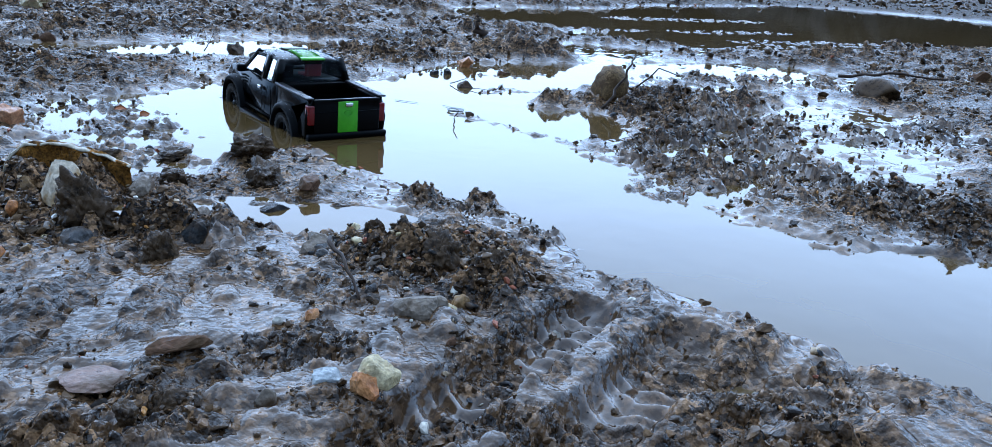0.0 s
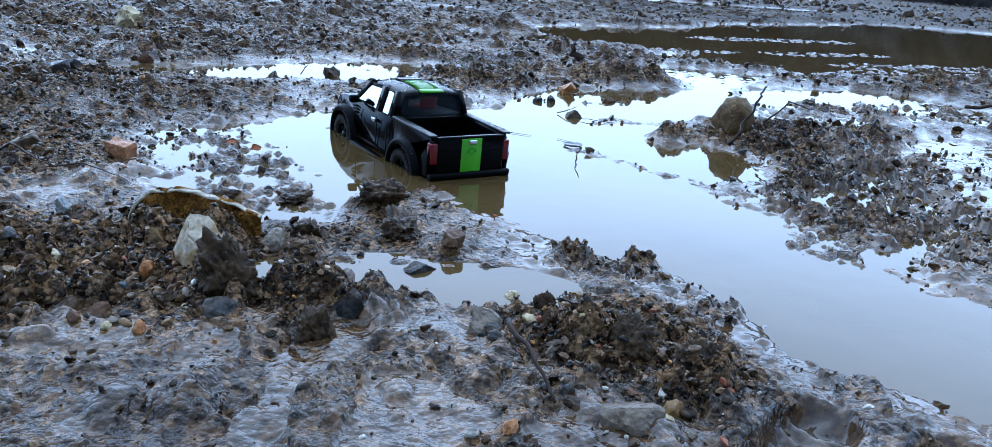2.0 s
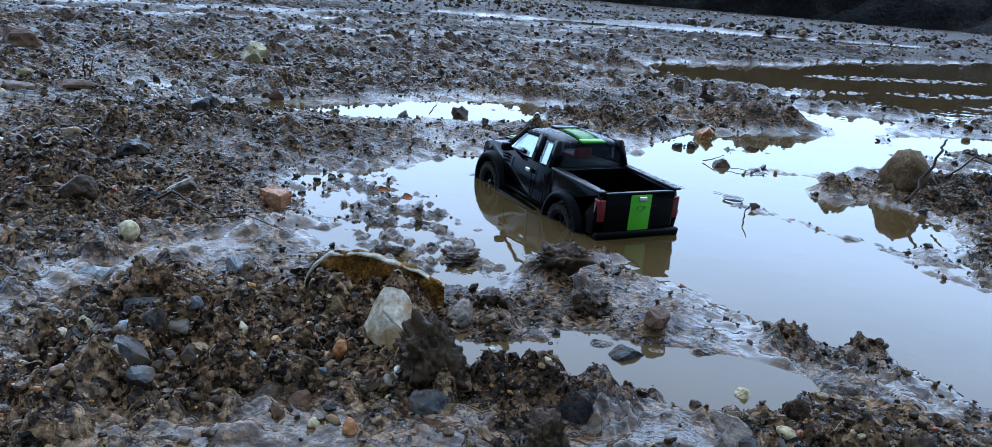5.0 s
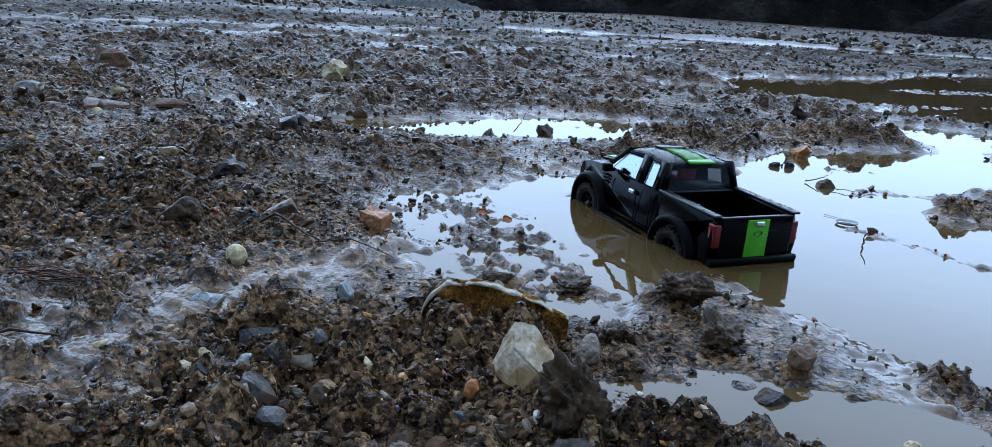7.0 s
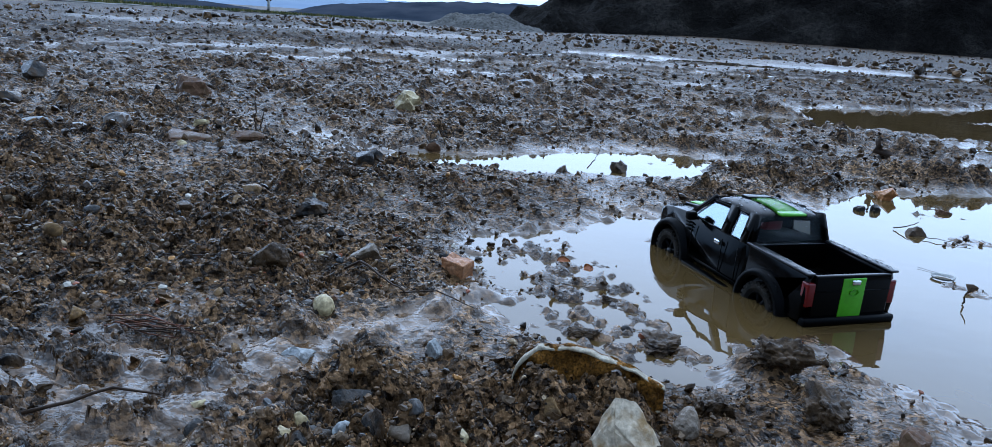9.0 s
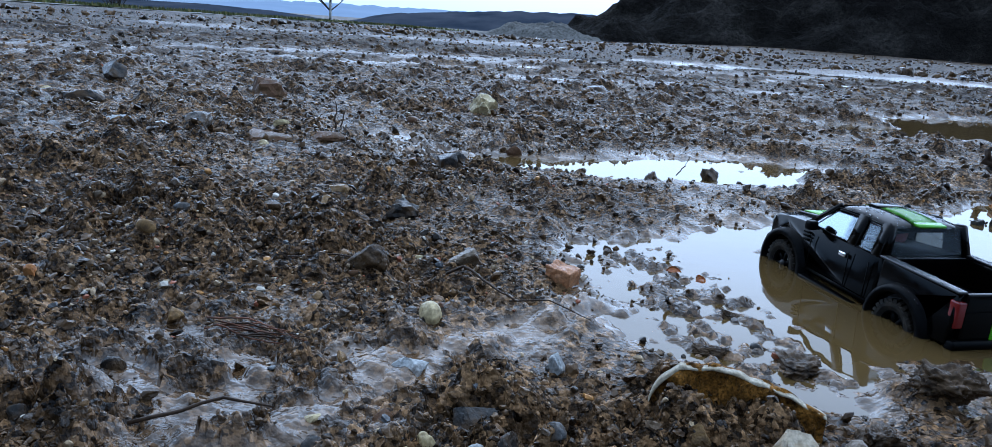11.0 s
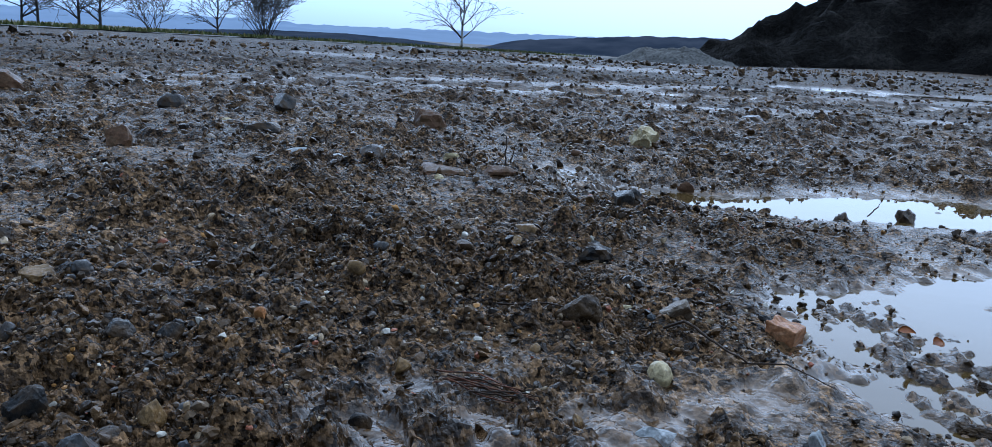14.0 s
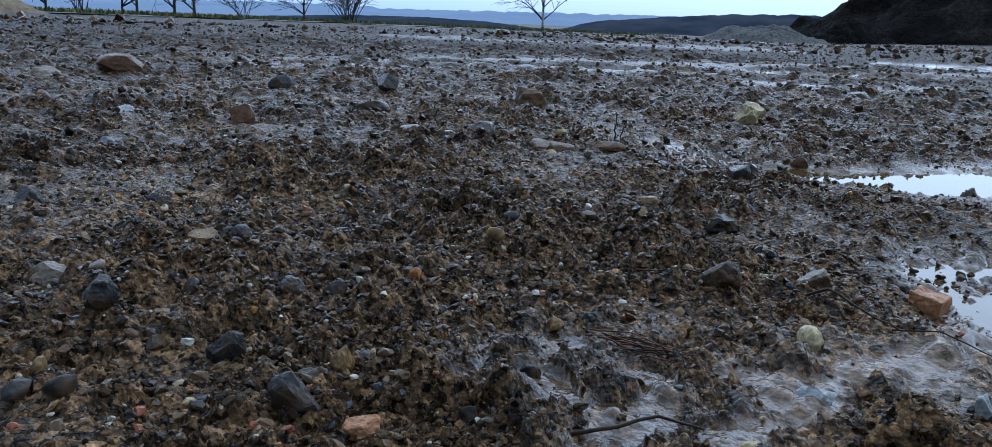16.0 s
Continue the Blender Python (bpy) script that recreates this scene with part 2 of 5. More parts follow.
nodes_of(SOIL)[1].new(mix(SOIL, 1.0, ramp(SOIL, noise_out(SOIL, 0.9, 6), [(0.35, (0.005, 0.0042, 0.0036)), (0.5, (0.013, 0.0112, 0.0096)), (0.66, (0.040, 0.035, 0.030))]),
                          ramp(SOIL, noise_out(SOIL, 14, 5), [(0.35, grey(0.5)), (0.7, grey(1.5))]), "MULTIPLY"), nodes_of(SOIL)[2].inputs["Base Color"])
bump(SOIL, noise_out(SOIL, 7, 7, 0.75), 1.0, 0.16)
GRIT = material("grey_gravel_heap", (0.12, 0.12, 0.115), 0.8, spec=0.05)
nodes_of(GRIT)[1].new(ramp(GRIT, noise_out(GRIT, 18, 6), [(0.35, (0.05, 0.047, 0.042)), (0.65, (0.15, 0.145, 0.135))]), nodes_of(GRIT)[2].inputs["Base Color"])
SAND = material("brown_sand_heap", (0.2, 0.15, 0.1), 0.9, spec=0.05)
nodes_of(SAND)[1].new(ramp(SAND, noise_out(SAND, 12, 6), [(0.35, (0.13, 0.095, 0.06)), (0.65, (0.24, 0.18, 0.12))]), nodes_of(SAND)[2].inputs["Base Color"])
ROAD = material("grey_gravel_road", (0.16, 0.15, 0.14), 0.7, spec=0.05)
nodes_of(ROAD)[1].new(ramp(ROAD, noise_out(ROAD, 5, 6), [(0.35, (0.13, 0.12, 0.11)), (0.65, (0.22, 0.205, 0.185))]), nodes_of(ROAD)[2].inputs["Base Color"])
GRASS = material("winter_grass", (0.09, 0.10, 0.03), 0.8, spec=0.1)
nodes_of(GRASS)[1].new(ramp(GRASS, per_piece(GRASS), [(0.2, (0.05, 0.062, 0.02)), (0.6, (0.10, 0.105, 0.035)), (0.9, (0.17, 0.14, 0.06))]), nodes_of(GRASS)[2].inputs["Base Color"])
BARK = material("bare_tree_bark", (0.04, 0.034, 0.03), 0.8)
nodes_of(BARK)[1].new(ramp(BARK, noise_out(BARK, 8), [(0.3, (0.025, 0.02, 0.018)), (0.7, (0.06, 0.05, 0.042))]), nodes_of(BARK)[2].inputs["Base Color"])
BIRCH = material("birch_bark", (0.4, 0.39, 0.37), 0.7)
nodes_of(BIRCH)[1].new(ramp(BIRCH, noise_out(BIRCH, 6), [(0.4, (0.06, 0.055, 0.05)), (0.55, (0.45, 0.44, 0.42))]), nodes_of(BIRCH)[2].inputs["Base Color"])


# air haze is painted: it sits in the backdrop's colour, which also glows faintly
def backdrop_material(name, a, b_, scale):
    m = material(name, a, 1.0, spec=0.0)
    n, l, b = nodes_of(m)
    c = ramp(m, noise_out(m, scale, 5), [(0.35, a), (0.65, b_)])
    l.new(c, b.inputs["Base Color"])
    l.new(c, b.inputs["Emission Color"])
    b.inputs["Emission Strength"].default_value = HAZE_GLOW
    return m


# the blue of distance is mixed into these hill and wood colours
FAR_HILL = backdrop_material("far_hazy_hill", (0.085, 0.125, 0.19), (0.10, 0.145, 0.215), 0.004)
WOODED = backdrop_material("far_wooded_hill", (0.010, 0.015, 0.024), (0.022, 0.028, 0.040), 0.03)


# ---- mesh helpers ----
def part(name, bm, mat, parent=None, label="", smooth=True):
    me = bpy.data.meshes.new(name)
    bm.to_mesh(me)
    bm.free()
    me.materials.append(mat)
    if smooth:
        me.shade_smooth()
    else:
        me.shade_flat()
    ob = new(name, me)
    ob.parent = parent
    return tagged(ob, label)


def from_arrays(name, verts, tris, mat, smooth=True):
    me = bpy.data.meshes.new(name)
    me.vertices.add(len(verts))
    me.vertices.foreach_set("co", np.asarray(verts, dtype=np.float32).ravel())
    tris = np.asarray(tris, dtype=np.int32)
    k = tris.shape[1]
    me.loops.add(tris.size)
    me.loops.foreach_set("vertex_index", tris.ravel())
    me.polygons.add(len(tris))
    me.polygons.foreach_set("loop_start", np.arange(0, tris.size, k, dtype=np.int32))
    me.materials.append(mat)
    me.update(calc_edges=True)
    if smooth:
        me.shade_smooth()
    else:
        me.shade_flat()
    return me


def box(bm, x0, x1, y0, y1, z0, z1, bevel=0.0, seg=2):
    r = bmesh.ops.create_cube(bm, size=1.0, matrix=Matrix.Translation(((x0 + x1) / 2, (y0 + y1) / 2, (z0 + z1) / 2)) @ Matrix.Diagonal((x1 - x0, y1 - y0, z1 - z0, 1)))
    if bevel:
        edges = list({e for v in r["verts"] for e in v.link_edges})
        bmesh.ops.bevel(bm, geom=edges, offset=bevel, segments=seg, affect="EDGES", profile=0.6)


def beam(bm, p, q, w, d, side=(0, 1, 0)):
    p, q = Vector(p), Vector(q)
    u = (q - p).normalized()
    s = Vector(side)
    s = (s - u * s.dot(u)).normalized()
    o = u.cross(s)
    vs = [bm.verts.new(c + s * (a * d / 2) + o * (b * w / 2)) for c in (p, q) for a, b in ((-1, -1), (1, -1), (1, 1), (-1, 1))]
    for f in ((3, 2, 1, 0), (4, 5, 6, 7), (0, 1, 5, 4), (1, 2, 6, 5), (2, 3, 7, 6), (3, 0, 4, 7)):
        bm.faces.new([vs[i] for i in f])


def extrude_profile(bm, pts, y0, y1, bevel=0.0, seg=2, lean=None):
    """A side outline in x, z carried across from y0 to y1. lean: function (x, y, z) -> y."""
    a = [bm.verts.new((x, y0, z)) for x, z in pts]
    c = [bm.verts.new((x, y1, z)) for x, z in pts]
    n = len(pts)
    faces = [bm.faces.new(a), bm.faces.new(c[::-1])]
    for i in range(n):
        faces.append(bm.faces.new((a[i], c[i], c[(i + 1) % n], a[(i + 1) % n])))
    if bevel:
        edges = list({e for f in faces[:2] for e in f.edges})
        bmesh.ops.bevel(bm, geom=edges, offset=bevel, segments=seg, affect="EDGES", profile=0.6)
    bmesh.ops.recalc_face_normals(bm, faces=bm.faces)
    if lean:
        for v in bm.verts:
            v.co.y = lean(*v.co)


def lathe(bm, pts, steps, axis_y=True):
    """Turns an outline of (radius, along) round the y axis."""
    rings = []
    for i in range(steps):
        a = 2 * math.pi * i / steps
        rings.append([bm.verts.new((r * math.cos(a), t, r * math.sin(a))) for r, t in pts])
    for i in range(steps):
        p, q = rings[i], rings[(i + 1) % steps]
        for j in range(len(pts) - 1):
            bm.faces.new((p[j], p[j + 1], q[j + 1], q[j]))


def tube(bm, pts, radii, sides=6):
    prev = None
    for i, (p, r) in enumerate(zip(pts, radii)):
        p = Vector(p)
        u = (Vector(pts[min(i + 1, len(pts) - 1)]) - Vector(pts[max(i - 1, 0)])).normalized()
        s = u.cross(Vector((0.3, 0.2, 1))).normalized() if abs(u.z) < 0.9 else u.cross(Vector((1, 0, 0))).normalized()
        o = u.cross(s)
        ring = [bm.verts.new(p + (s * math.cos(a) + o * math.sin(a)) * r) for a in (2 * math.pi * k / sides for k in range(sides))]
        if prev:
            for k in range(sides):
                bm.faces.new((prev[k], prev[(k + 1) % sides], ring[(k + 1) % sides], ring[k]))
        else:
            bm.faces.new(ring[::-1])
        prev = ring
    bm.faces.new(prev)


# ---- the lie of the land ----
def hashed(ix, iy, seed):
    v = np.sin(ix * 127.1 + iy * 311.7 + seed * 74.7) * 43758.5453
    return v - np.floor(v)


def perlin(x, y, seed=0):
    ix, iy = np.floor(x), np.floor(y)
    fx, fy = x - ix, y - iy
    ux, uy = fx * fx * fx * (fx * (fx * 6 - 15) + 10), fy * fy * fy * (fy * (fy * 6 - 15) + 10)

    def grad(dx, dy):
        a = hashed(ix + dx, iy + dy, seed) * 2 * np.pi
        return np.cos(a) * (fx - dx) + np.sin(a) * (fy - dy)
    a, b, c, d = grad(0, 0), grad(1, 0), grad(0, 1), grad(1, 1)
    return 1.5 * (a + (b - a) * ux + (c - a) * uy + (a - b - c + d) * ux * uy)


def perlin_in(x, y, fx, fy, seed, there):
    """Noise worked out only where there is more than nothing of it."""
    out = np.zeros_like(x)
    on_ = np.abs(there) > 0.001
    out[on_] = perlin(x[on_] * fx, y[on_] * fy, seed) * there[on_]
    return out


def step(a, b, v):
    t = np.clip((v - a) / (b - a), 0, 1)
    return t * t * (3 - 2 * t)


def capsule(x, y, x1, y1, x2, y2):
    dx, dy = x2 - x1, y2 - y1
    t = np.clip(((x - x1) * dx + (y - y1) * dy) / (dx * dx + dy * dy + 1e-9), 0, 1)
    return np.hypot(x - x1 - t * dx, y - y1 - t * dy)


def clods(x, y, cell, seed, share, there):
    """The lumps of one size, worked out only where there is more than nothing of them."""
    out = np.zeros_like(x)
    on_ = there > 0.001
    out[on_] = lumps(x[on_], y[on_], cell, seed, share)
    return out * there


def lumps(x, y, cell, seed, share):
    """Lumps strewn at random, one to a cell: their height above the ground in parts of their size."""
    gx, gy = x / cell, y / cell
    ix, iy = np.floor(gx), np.floor(gy)
    out = np.zeros_like(x)
    for dx in (-1, 0, 1):
        for dy in (-1, 0, 1):
            cx, cy = ix + dx, iy + dy
            px, py = cx + hashed(cx, cy, seed), cy + hashed(cx, cy, seed + 1)
            size = 0.18 + 0.42 * hashed(cx, cy, seed + 2) ** 2
            turn = hashed(cx, cy, seed + 3) * 6.28
            u, v = (gx - px) * np.cos(turn) + (gy - py) * np.sin(turn), (gy - py) * np.cos(turn) - (gx - px) * np.sin(turn)
            d = (np.abs(u) ** 2.6 + np.abs(1.35 * v) ** 2.6) ** (1 / 2.6) / size
            there = hashed(cx, cy, seed + 4) < share
            out = np.maximum(out, np.where(there, size * np.sqrt(np.clip(1 - d * d, 0, 1)), 0))
    return out * cell


# standing water, as strokes: from, to, half its width
POOLS = [(-0.125, 0.69, -0.07, 0.74, 0.050), (-0.115, 0.635, -0.06, 0.64, 0.030), (-0.135, 0.605, -0.115, 0.535, 0.020), (-0.19, 0.645, -0.15, 0.635, 0.018), (-0.10, 0.565, -0.085, 0.59, 0.018), (-0.05, 0.70, 0.0, 0.80, 0.080), (0.0, 0.66, 0.07, 0.575, 0.075), (0.05, 0.655, 0.095, 0.57, 0.066),
         (0.11, 0.53, 0.165, 0.46, 0.052), (0.175, 0.44, 0.27, 0.36, 0.060), (0.27, 0.40, 0.36, 0.31, 0.070), (0.0, 0.83, 0.06, 0.98, 0.055), (0.09, 0.80, 0.12, 0.72, 0.060), (0.11, 0.93, 0.19, 1.06, 0.055),
         (0.05, 1.02, 0.14, 1.07, 0.030), (0.17, 1.12, 0.30, 1.45, 0.065), (0.30, 1.45, 0.55, 1.75, 0.12), (0.55, 1.7, 0.95, 2.1, 0.2),
         (0.30, 1.13, 0.46, 1.22, 0.05), (-0.40, 0.925, -0.31, 0.95, 0.034), (-0.29, 0.955, -0.16, 1.03, 0.040), (-0.16, 1.04, -0.12, 1.10, 0.022),
         (-0.335, 0.955, -0.25, 1.03, 0.040), (-0.24, 1.05, -0.15, 1.14, 0.040), (-0.178, 0.655, -0.165, 0.75, 0.024), (-0.14, 0.77, -0.07, 0.84, 0.036)]
POOLS += [(-1.75, 1.75, -1.2, 2.08, 0.03), (-1.2, 2.1, -0.85, 2.45, 0.05), (-0.9, 2.55, 0.1, 3.2, 0.06), (-1.6, 1.42, -1.45, 1.62, 0.03), (-0.8, 3.9, 1.5, 4.6, 0.08), (-1.3, 3.2, -0.3, 3.8, 0.06), (-0.06, 1.66, 0.2, 1.78, 0.07), (0.26, 1.88, 0.95, 2.5, 0.27), (0.9, 2.3, 1.6, 3.1, 0.5)]
# ground that is only awash: water stands between the lumps
AWASH = [(0.3, 0.6, 0.45, 0.8, 0.05), (-0.205, 0.67, -0.15, 0.57, 0.045), (0.2, 0.58, 0.34, 0.78, 0.06), (-0.13, 0.56, -0.10, 0.60, 0.035), (0.30, 0.74, 0.42, 0.86, 0.07), (0.25, 1.0, 0.5, 1.1, 0.08), (-0.53, 0.95, -0.46, 0.9, 0.045),
         (-1.75, 1.75, -1.2, 2.08, 0.06), (-1.2, 2.1, -0.85, 2.45, 0.09), (-0.9, 2.55, 0.1, 3.2, 0.12), (-1.6, 1.42, -1.45, 1.62, 0.05), (-2.6, 2.3, -1.3, 2.95, 0.1),
         (-0.8, 3.9, 1.5, 4.6, 0.15), (-1.3, 3.2, -0.3, 3.8, 0.1)]
# smooth, soaked mud without lumps
SLICK = [(0.10, 0.435, 0.15, 0.36, 0.022), (0.05, 0.27, 0.13, 0.34, 0.040), (-0.05, 0.30, 0.03, 0.31, 0.045), (-0.10, 0.28, -0.02, 0.36, 0.040), (0.13, 0.39, 0.23, 0.28, 0.045), (0.10, 0.29, 0.20, 0.40, 0.035), (-0.06, 0.29, -0.02, 0.37, 0.035), (0.0, 0.26, 0.10, 0.26, 0.03), (-0.14, 0.33, -0.085, 0.355, 0.034), (-0.32, 0.395, -0.24, 0.37, 0.026), (-0.03, 0.30, 0.0, 0.35, 0.03), (0.13, 0.30, 0.17, 0.35, 0.03),
         (0.09, 0.45, 0.15, 0.40, 0.018), (0.0, 0.478, 0.10, 0.430, 0.020), (-0.32, 0.43, -0.25, 0.40, 0.030), (-0.26, 0.44, -0.23, 0.49, 0.022), (-0.24, 0.50, -0.19, 0.55, 0.020)]
# banks, ridges and heaps of mud: from, to, half its width, height
RIDGES = [(0.045, 0.732, 0.15, 0.637, 0.011, 0.0022), (0.15, 0.637, 0.20, 0.58, 0.025, 0.005), (0.12, 0.80, 0.19, 0.86, 0.022, 0.010), (-0.122, 0.548, -0.098, 0.545, 0.008, 0.004), (-0.148, 0.60, -0.140, 0.588, 0.006, 0.005),
          (-0.15, 0.545, -0.143, 0.545, 0.006, 0.003), (-0.08, 0.53, -0.055, 0.52, 0.011, 0.010), (-0.21, 0.388, -0.09, 0.384, 0.024, 0.014), (-0.07, 0.40, -0.03, 0.39, 0.02, 0.017),
          (0.025, 0.395, 0.075, 0.355, 0.024, 0.017), (-0.096, 0.396, -0.084, 0.390, 0.013, 0.021), (-0.40, 1.20, 0.08, 1.19, 0.05, 0.012), (0.03, 1.14, 0.15, 1.15, 0.04, 0.022), (-0.5, 1.45, 0.1, 1.5, 0.06, 0.011),
          (0.112, 0.365, 0.06, 0.285, 0.008, 0.007), (-0.8, 1.6, 0.4, 1.38, 0.05, 0.010), (-0.66, 0.36, -0.42, 0.31, 0.06, 0.016)]
# shallows where bits of mud break the water
SHOALS = [(0.045, 0.732, 0.15, 0.637, 0.007), (0.165, 0.545, 0.21, 0.60, 0.022), (0.145, 0.315, 0.19, 0.325, 0.014), (-0.195, 0.665, -0.135, 0.555, 0.036), (-0.13, 0.80, -0.02, 0.92, 0.012), (-0.10, 0.545, -0.06, 0.57, 0.012), (0.02, 0.95, 0.10, 0.96, 0.014), (0.26, 1.0, 0.45, 1.08, 0.05), (0.40, 1.35, 0.60, 1.55, 0.05),
          (-0.34, 0.93, -0.26, 0.93, 0.008), (0.45, 1.75, 0.7, 1.9, 0.04), (0.35, 2.0, 0.75, 2.25, 0.05), (0.55, 1.62, 0.95, 1.80, 0.05), (0.20, 1.62, 0.36, 1.70, 0.03)]
# hollows of the bank that hold a little water of their own
# wet bands on the far, flat ground
SHEEN = [(-1.72, 1.50, -1.50, 2.20, 0.10), (-1.50, 2.20, -1.10, 2.60, 0.14), (-1.10, 2.60, -0.92, 3.40, 0.11), (-0.92, 3.30, -0.30, 4.00, 0.16), (-0.30, 4.00, 0.80, 5.40, 0.28),
         (-1.46, 1.60, -1.04, 2.20, 0.07), (-1.04, 2.20, -0.57, 2.80, 0.10), (-0.57, 2.80, 0.77, 5.30, 0.16), (-0.75, 1.95, -0.25, 2.25, 0.05), (-2.9, 3.4, -1.6, 4.6, 0.3), (-1.58, 1.33, -1.50, 1.40, 0.04),
         (-0.50, 0.93, -0.42, 0.99, 0.035)]
DIPS = [(-0.045, 0.436, 0.010, 0.436, 0.024, 0.0030), (-0.088, 0.430, -0.05, 0.434, 0.010, 0.0040)]
RUTS = [(0.104, 0.352, 0.042, 0.262, 0.011), (0.135, 0.335, 0.08, 0.25, 0.012)]


def land(x, y):
    """Height, wetness and depth of mesh detail of the ground at x, y (arrays)."""
    r = np.hypot(x + 0.06, y - 0.12)
    warp = 0.010 * perlin(x * 22, y * 22, 3) + 0.006 * perlin(x * 60, y * 60, 4) + 0.0025 * perlin_in(x, y, 160, 160, 5, 1.0 * (r < 1.2))
    s = np.full_like(x, 9.0)
    for x1, y1, x2, y2, w in POOLS:
        s = np.minimum(s, capsule(x, y, x1, y1, x2, y2) - w)
    s = s + warp * np.clip(r, 1, 3)
    awash = np.full_like(x, 9.0)
    for x1, y1, x2, y2, w in AWASH:
        awash = np.minimum(awash, capsule(x, y, x1, y1, x2, y2) - w)
    awash = step(0.03, -0.02, awash + warp * 1.5)
    slick = np.full_like(x, 9.0)
    for x1, y1, x2, y2, w in SLICK:
        slick = np.minimum(slick, capsule(x, y, x1, y1, x2, y2) - w)
    slick = step(0.022, -0.022, slick + 1.8 * warp) * (0.75 + 0.25 * np.sign(perlin(x * 35, y * 35, 27)))
    sheen = np.full_like(x, 9.0)
    for x1, y1, x2, y2, w in SHEEN:
        sheen = np.minimum(sheen, capsule(x, y, x1, y1, x2, y2) - w)
    sheen = step(0.10, -0.10, sheen + 0.13 * perlin(x * 5, y * 5, 52) + 0.09 * perlin(x * 16, y * 16, 53) + 0.05 * perlin_in(x, y, 45, 45, 54, 1.0 * (r < 4)))
    patch = step(-0.02, 0.28, perlin(x * 6.5, y * 6.5, 71) + 0.35 * perlin(x * 19, y * 19, 72)) * step(1.5, 0.9, r) * (1 - 0.4 * step(-0.26, -0.36, x))
    z = np.where(s > 0, 0.0075 * (1 - np.exp(-s / 0.03)), -0.013 * (1 - np.exp(s / 0.035)))
    dry = step(-0.012, 0.02, s)
    # the bank rises to the south and west
    z += dry * (0.004 * step(0.46, 0.36, y) + 0.002 * step(-0.40, -0.75, x) * step(0.4, 0.7, y) * step(2.5, 1.2, r) + 0.004 * step(-0.25, -0.5, x))
    z -= awash * (0.0075 + 0.007 * step(1.0, 1.6, r)) * dry
    for x1, y1, x2, y2, w, level in DIPS:
        k = step(0.008, -0.008, capsule(x, y, x1, y1, x2, y2) - w + warp)
        z = z * (1 - k) + level * k
        slick = np.maximum(slick, 0.75 * k)
    for x1, y1, x2, y2, w, h in RIDGES:
        d = capsule(x, y, x1, y1, x2, y2)
        near = 1.0 * (d < 2.6 * w)
        form = 0.85 + 0.42 * perlin_in(x, y, 38, 38, 8, near) + 0.26 * perlin_in(x, y, 100, 100, 9, near) + 0.10 * perlin_in(x, y, 300, 300, 10, near * (r < 0.7))
        z = np.maximum(z, (h + 0.006) * np.exp(-(d / w) ** 2) * form - 0.006)
    shoal = np.zeros_like(x)
    for x1, y1, x2, y2, w in SHOALS:
        k = step(0.018, -0.018, capsule(x, y, x1, y1, x2, y2) - w + warp)
        shoal = np.maximum(shoal, k)
        z = z * (1 - k) + (-0.0016 * k + 0.0034 * np.abs(perlin_in(x, y, 130, 130, 57, k)) + 0.0016 * np.abs(perlin_in(x, y, 310, 310, 58, k * (r < 1))) + 0.0032 * perlin_in(x, y, 75, 75, 28, k) + 0.0020 * perlin_in(x, y, 170, 170, 29, k) + 0.0012 * perlin_in(x, y, 25, 25, 26, k))
    trodden = np.maximum(slick, 0.75 * patch)
    rough = dry * (1 - 0.85 * trodden) * (0.40 + 0.80 * step(-0.25, 0.35, perlin(x * 6, y * 6, 11) + 0.3 * perlin(x * 17, y * 17, 19)))
    rough = np.maximum(rough, step(0.003, 0.009, z) * 0.7 * (1 - trodden)) * (1 - 0.45 * sheen)
    z += rough * (0.004 * perlin(x * 18, y * 18, 12) + 0.003 * perlin(x * 42, y * 42, 13) * step(3, 1.5, r) + 0.0022 * perlin(x * 110, y * 110, 14) * step(1.5, 0.8, r) + 0.0014 * perlin(x * 260, y * 260, 24) * step(0.8, 0.45, r))
    near1, near2, near3 = rough * step(3.0, 1.4, r), rough * step(1.5, 0.8, r), rough * step(0.75, 0.4, r)
    z += 0.0085 * np.abs(perlin_in(x, y, 34, 38, 62, near1)) + 0.0056 * np.abs(perlin_in(x, y, 88, 95, 63, near2)) + 0.0030 * np.abs(perlin_in(x, y, 215, 225, 64, near3)) - 0.0042 * rough
    z += 0.016 * np.abs(perlin_in(x, y, 14, 16, 65, rough * step(7, 4, r) * step(1.0, 2.0, r)))
    z += (0.22 * clods(x, y, 0.060, 20, 0.5, rough * step(7, 3, r)) + 0.6 * clods(x, y, 0.026, 30, 0.7, rough * step(2.8, 1.4, r))
          + 0.75 * clods(x, y, 0.0115, 40, 0.92, rough * step(1.3, 0.7, r)))
    z += 0.4 * clods(x, y, 0.015, 50, 0.4, (1 - rough) * step(1.6, 0.8, r) * step(-0.03, 0.0, s))
    z += trodden * dry * (0.0011 * perlin(x * 65 + 1.5 * perlin(x * 20, y * 20, 6), y * 105, 7) + 0.0005 * perlin(x * 150, y * 210, 73) * step(1.0, 0.5, r) + 0.0020 * perlin(x * 30, y * 36, 74))
    for x1, y1, x2, y2, w in RUTS:
        d = capsule(x, y, x1, y1, x2, y2)
        along = ((x - x1) * (x2 - x1) + (y - y1) * (y2 - y1)) / math.hypot(x2 - x1, y2 - y1)
        inside = step(1.2, 0.7, d / w)
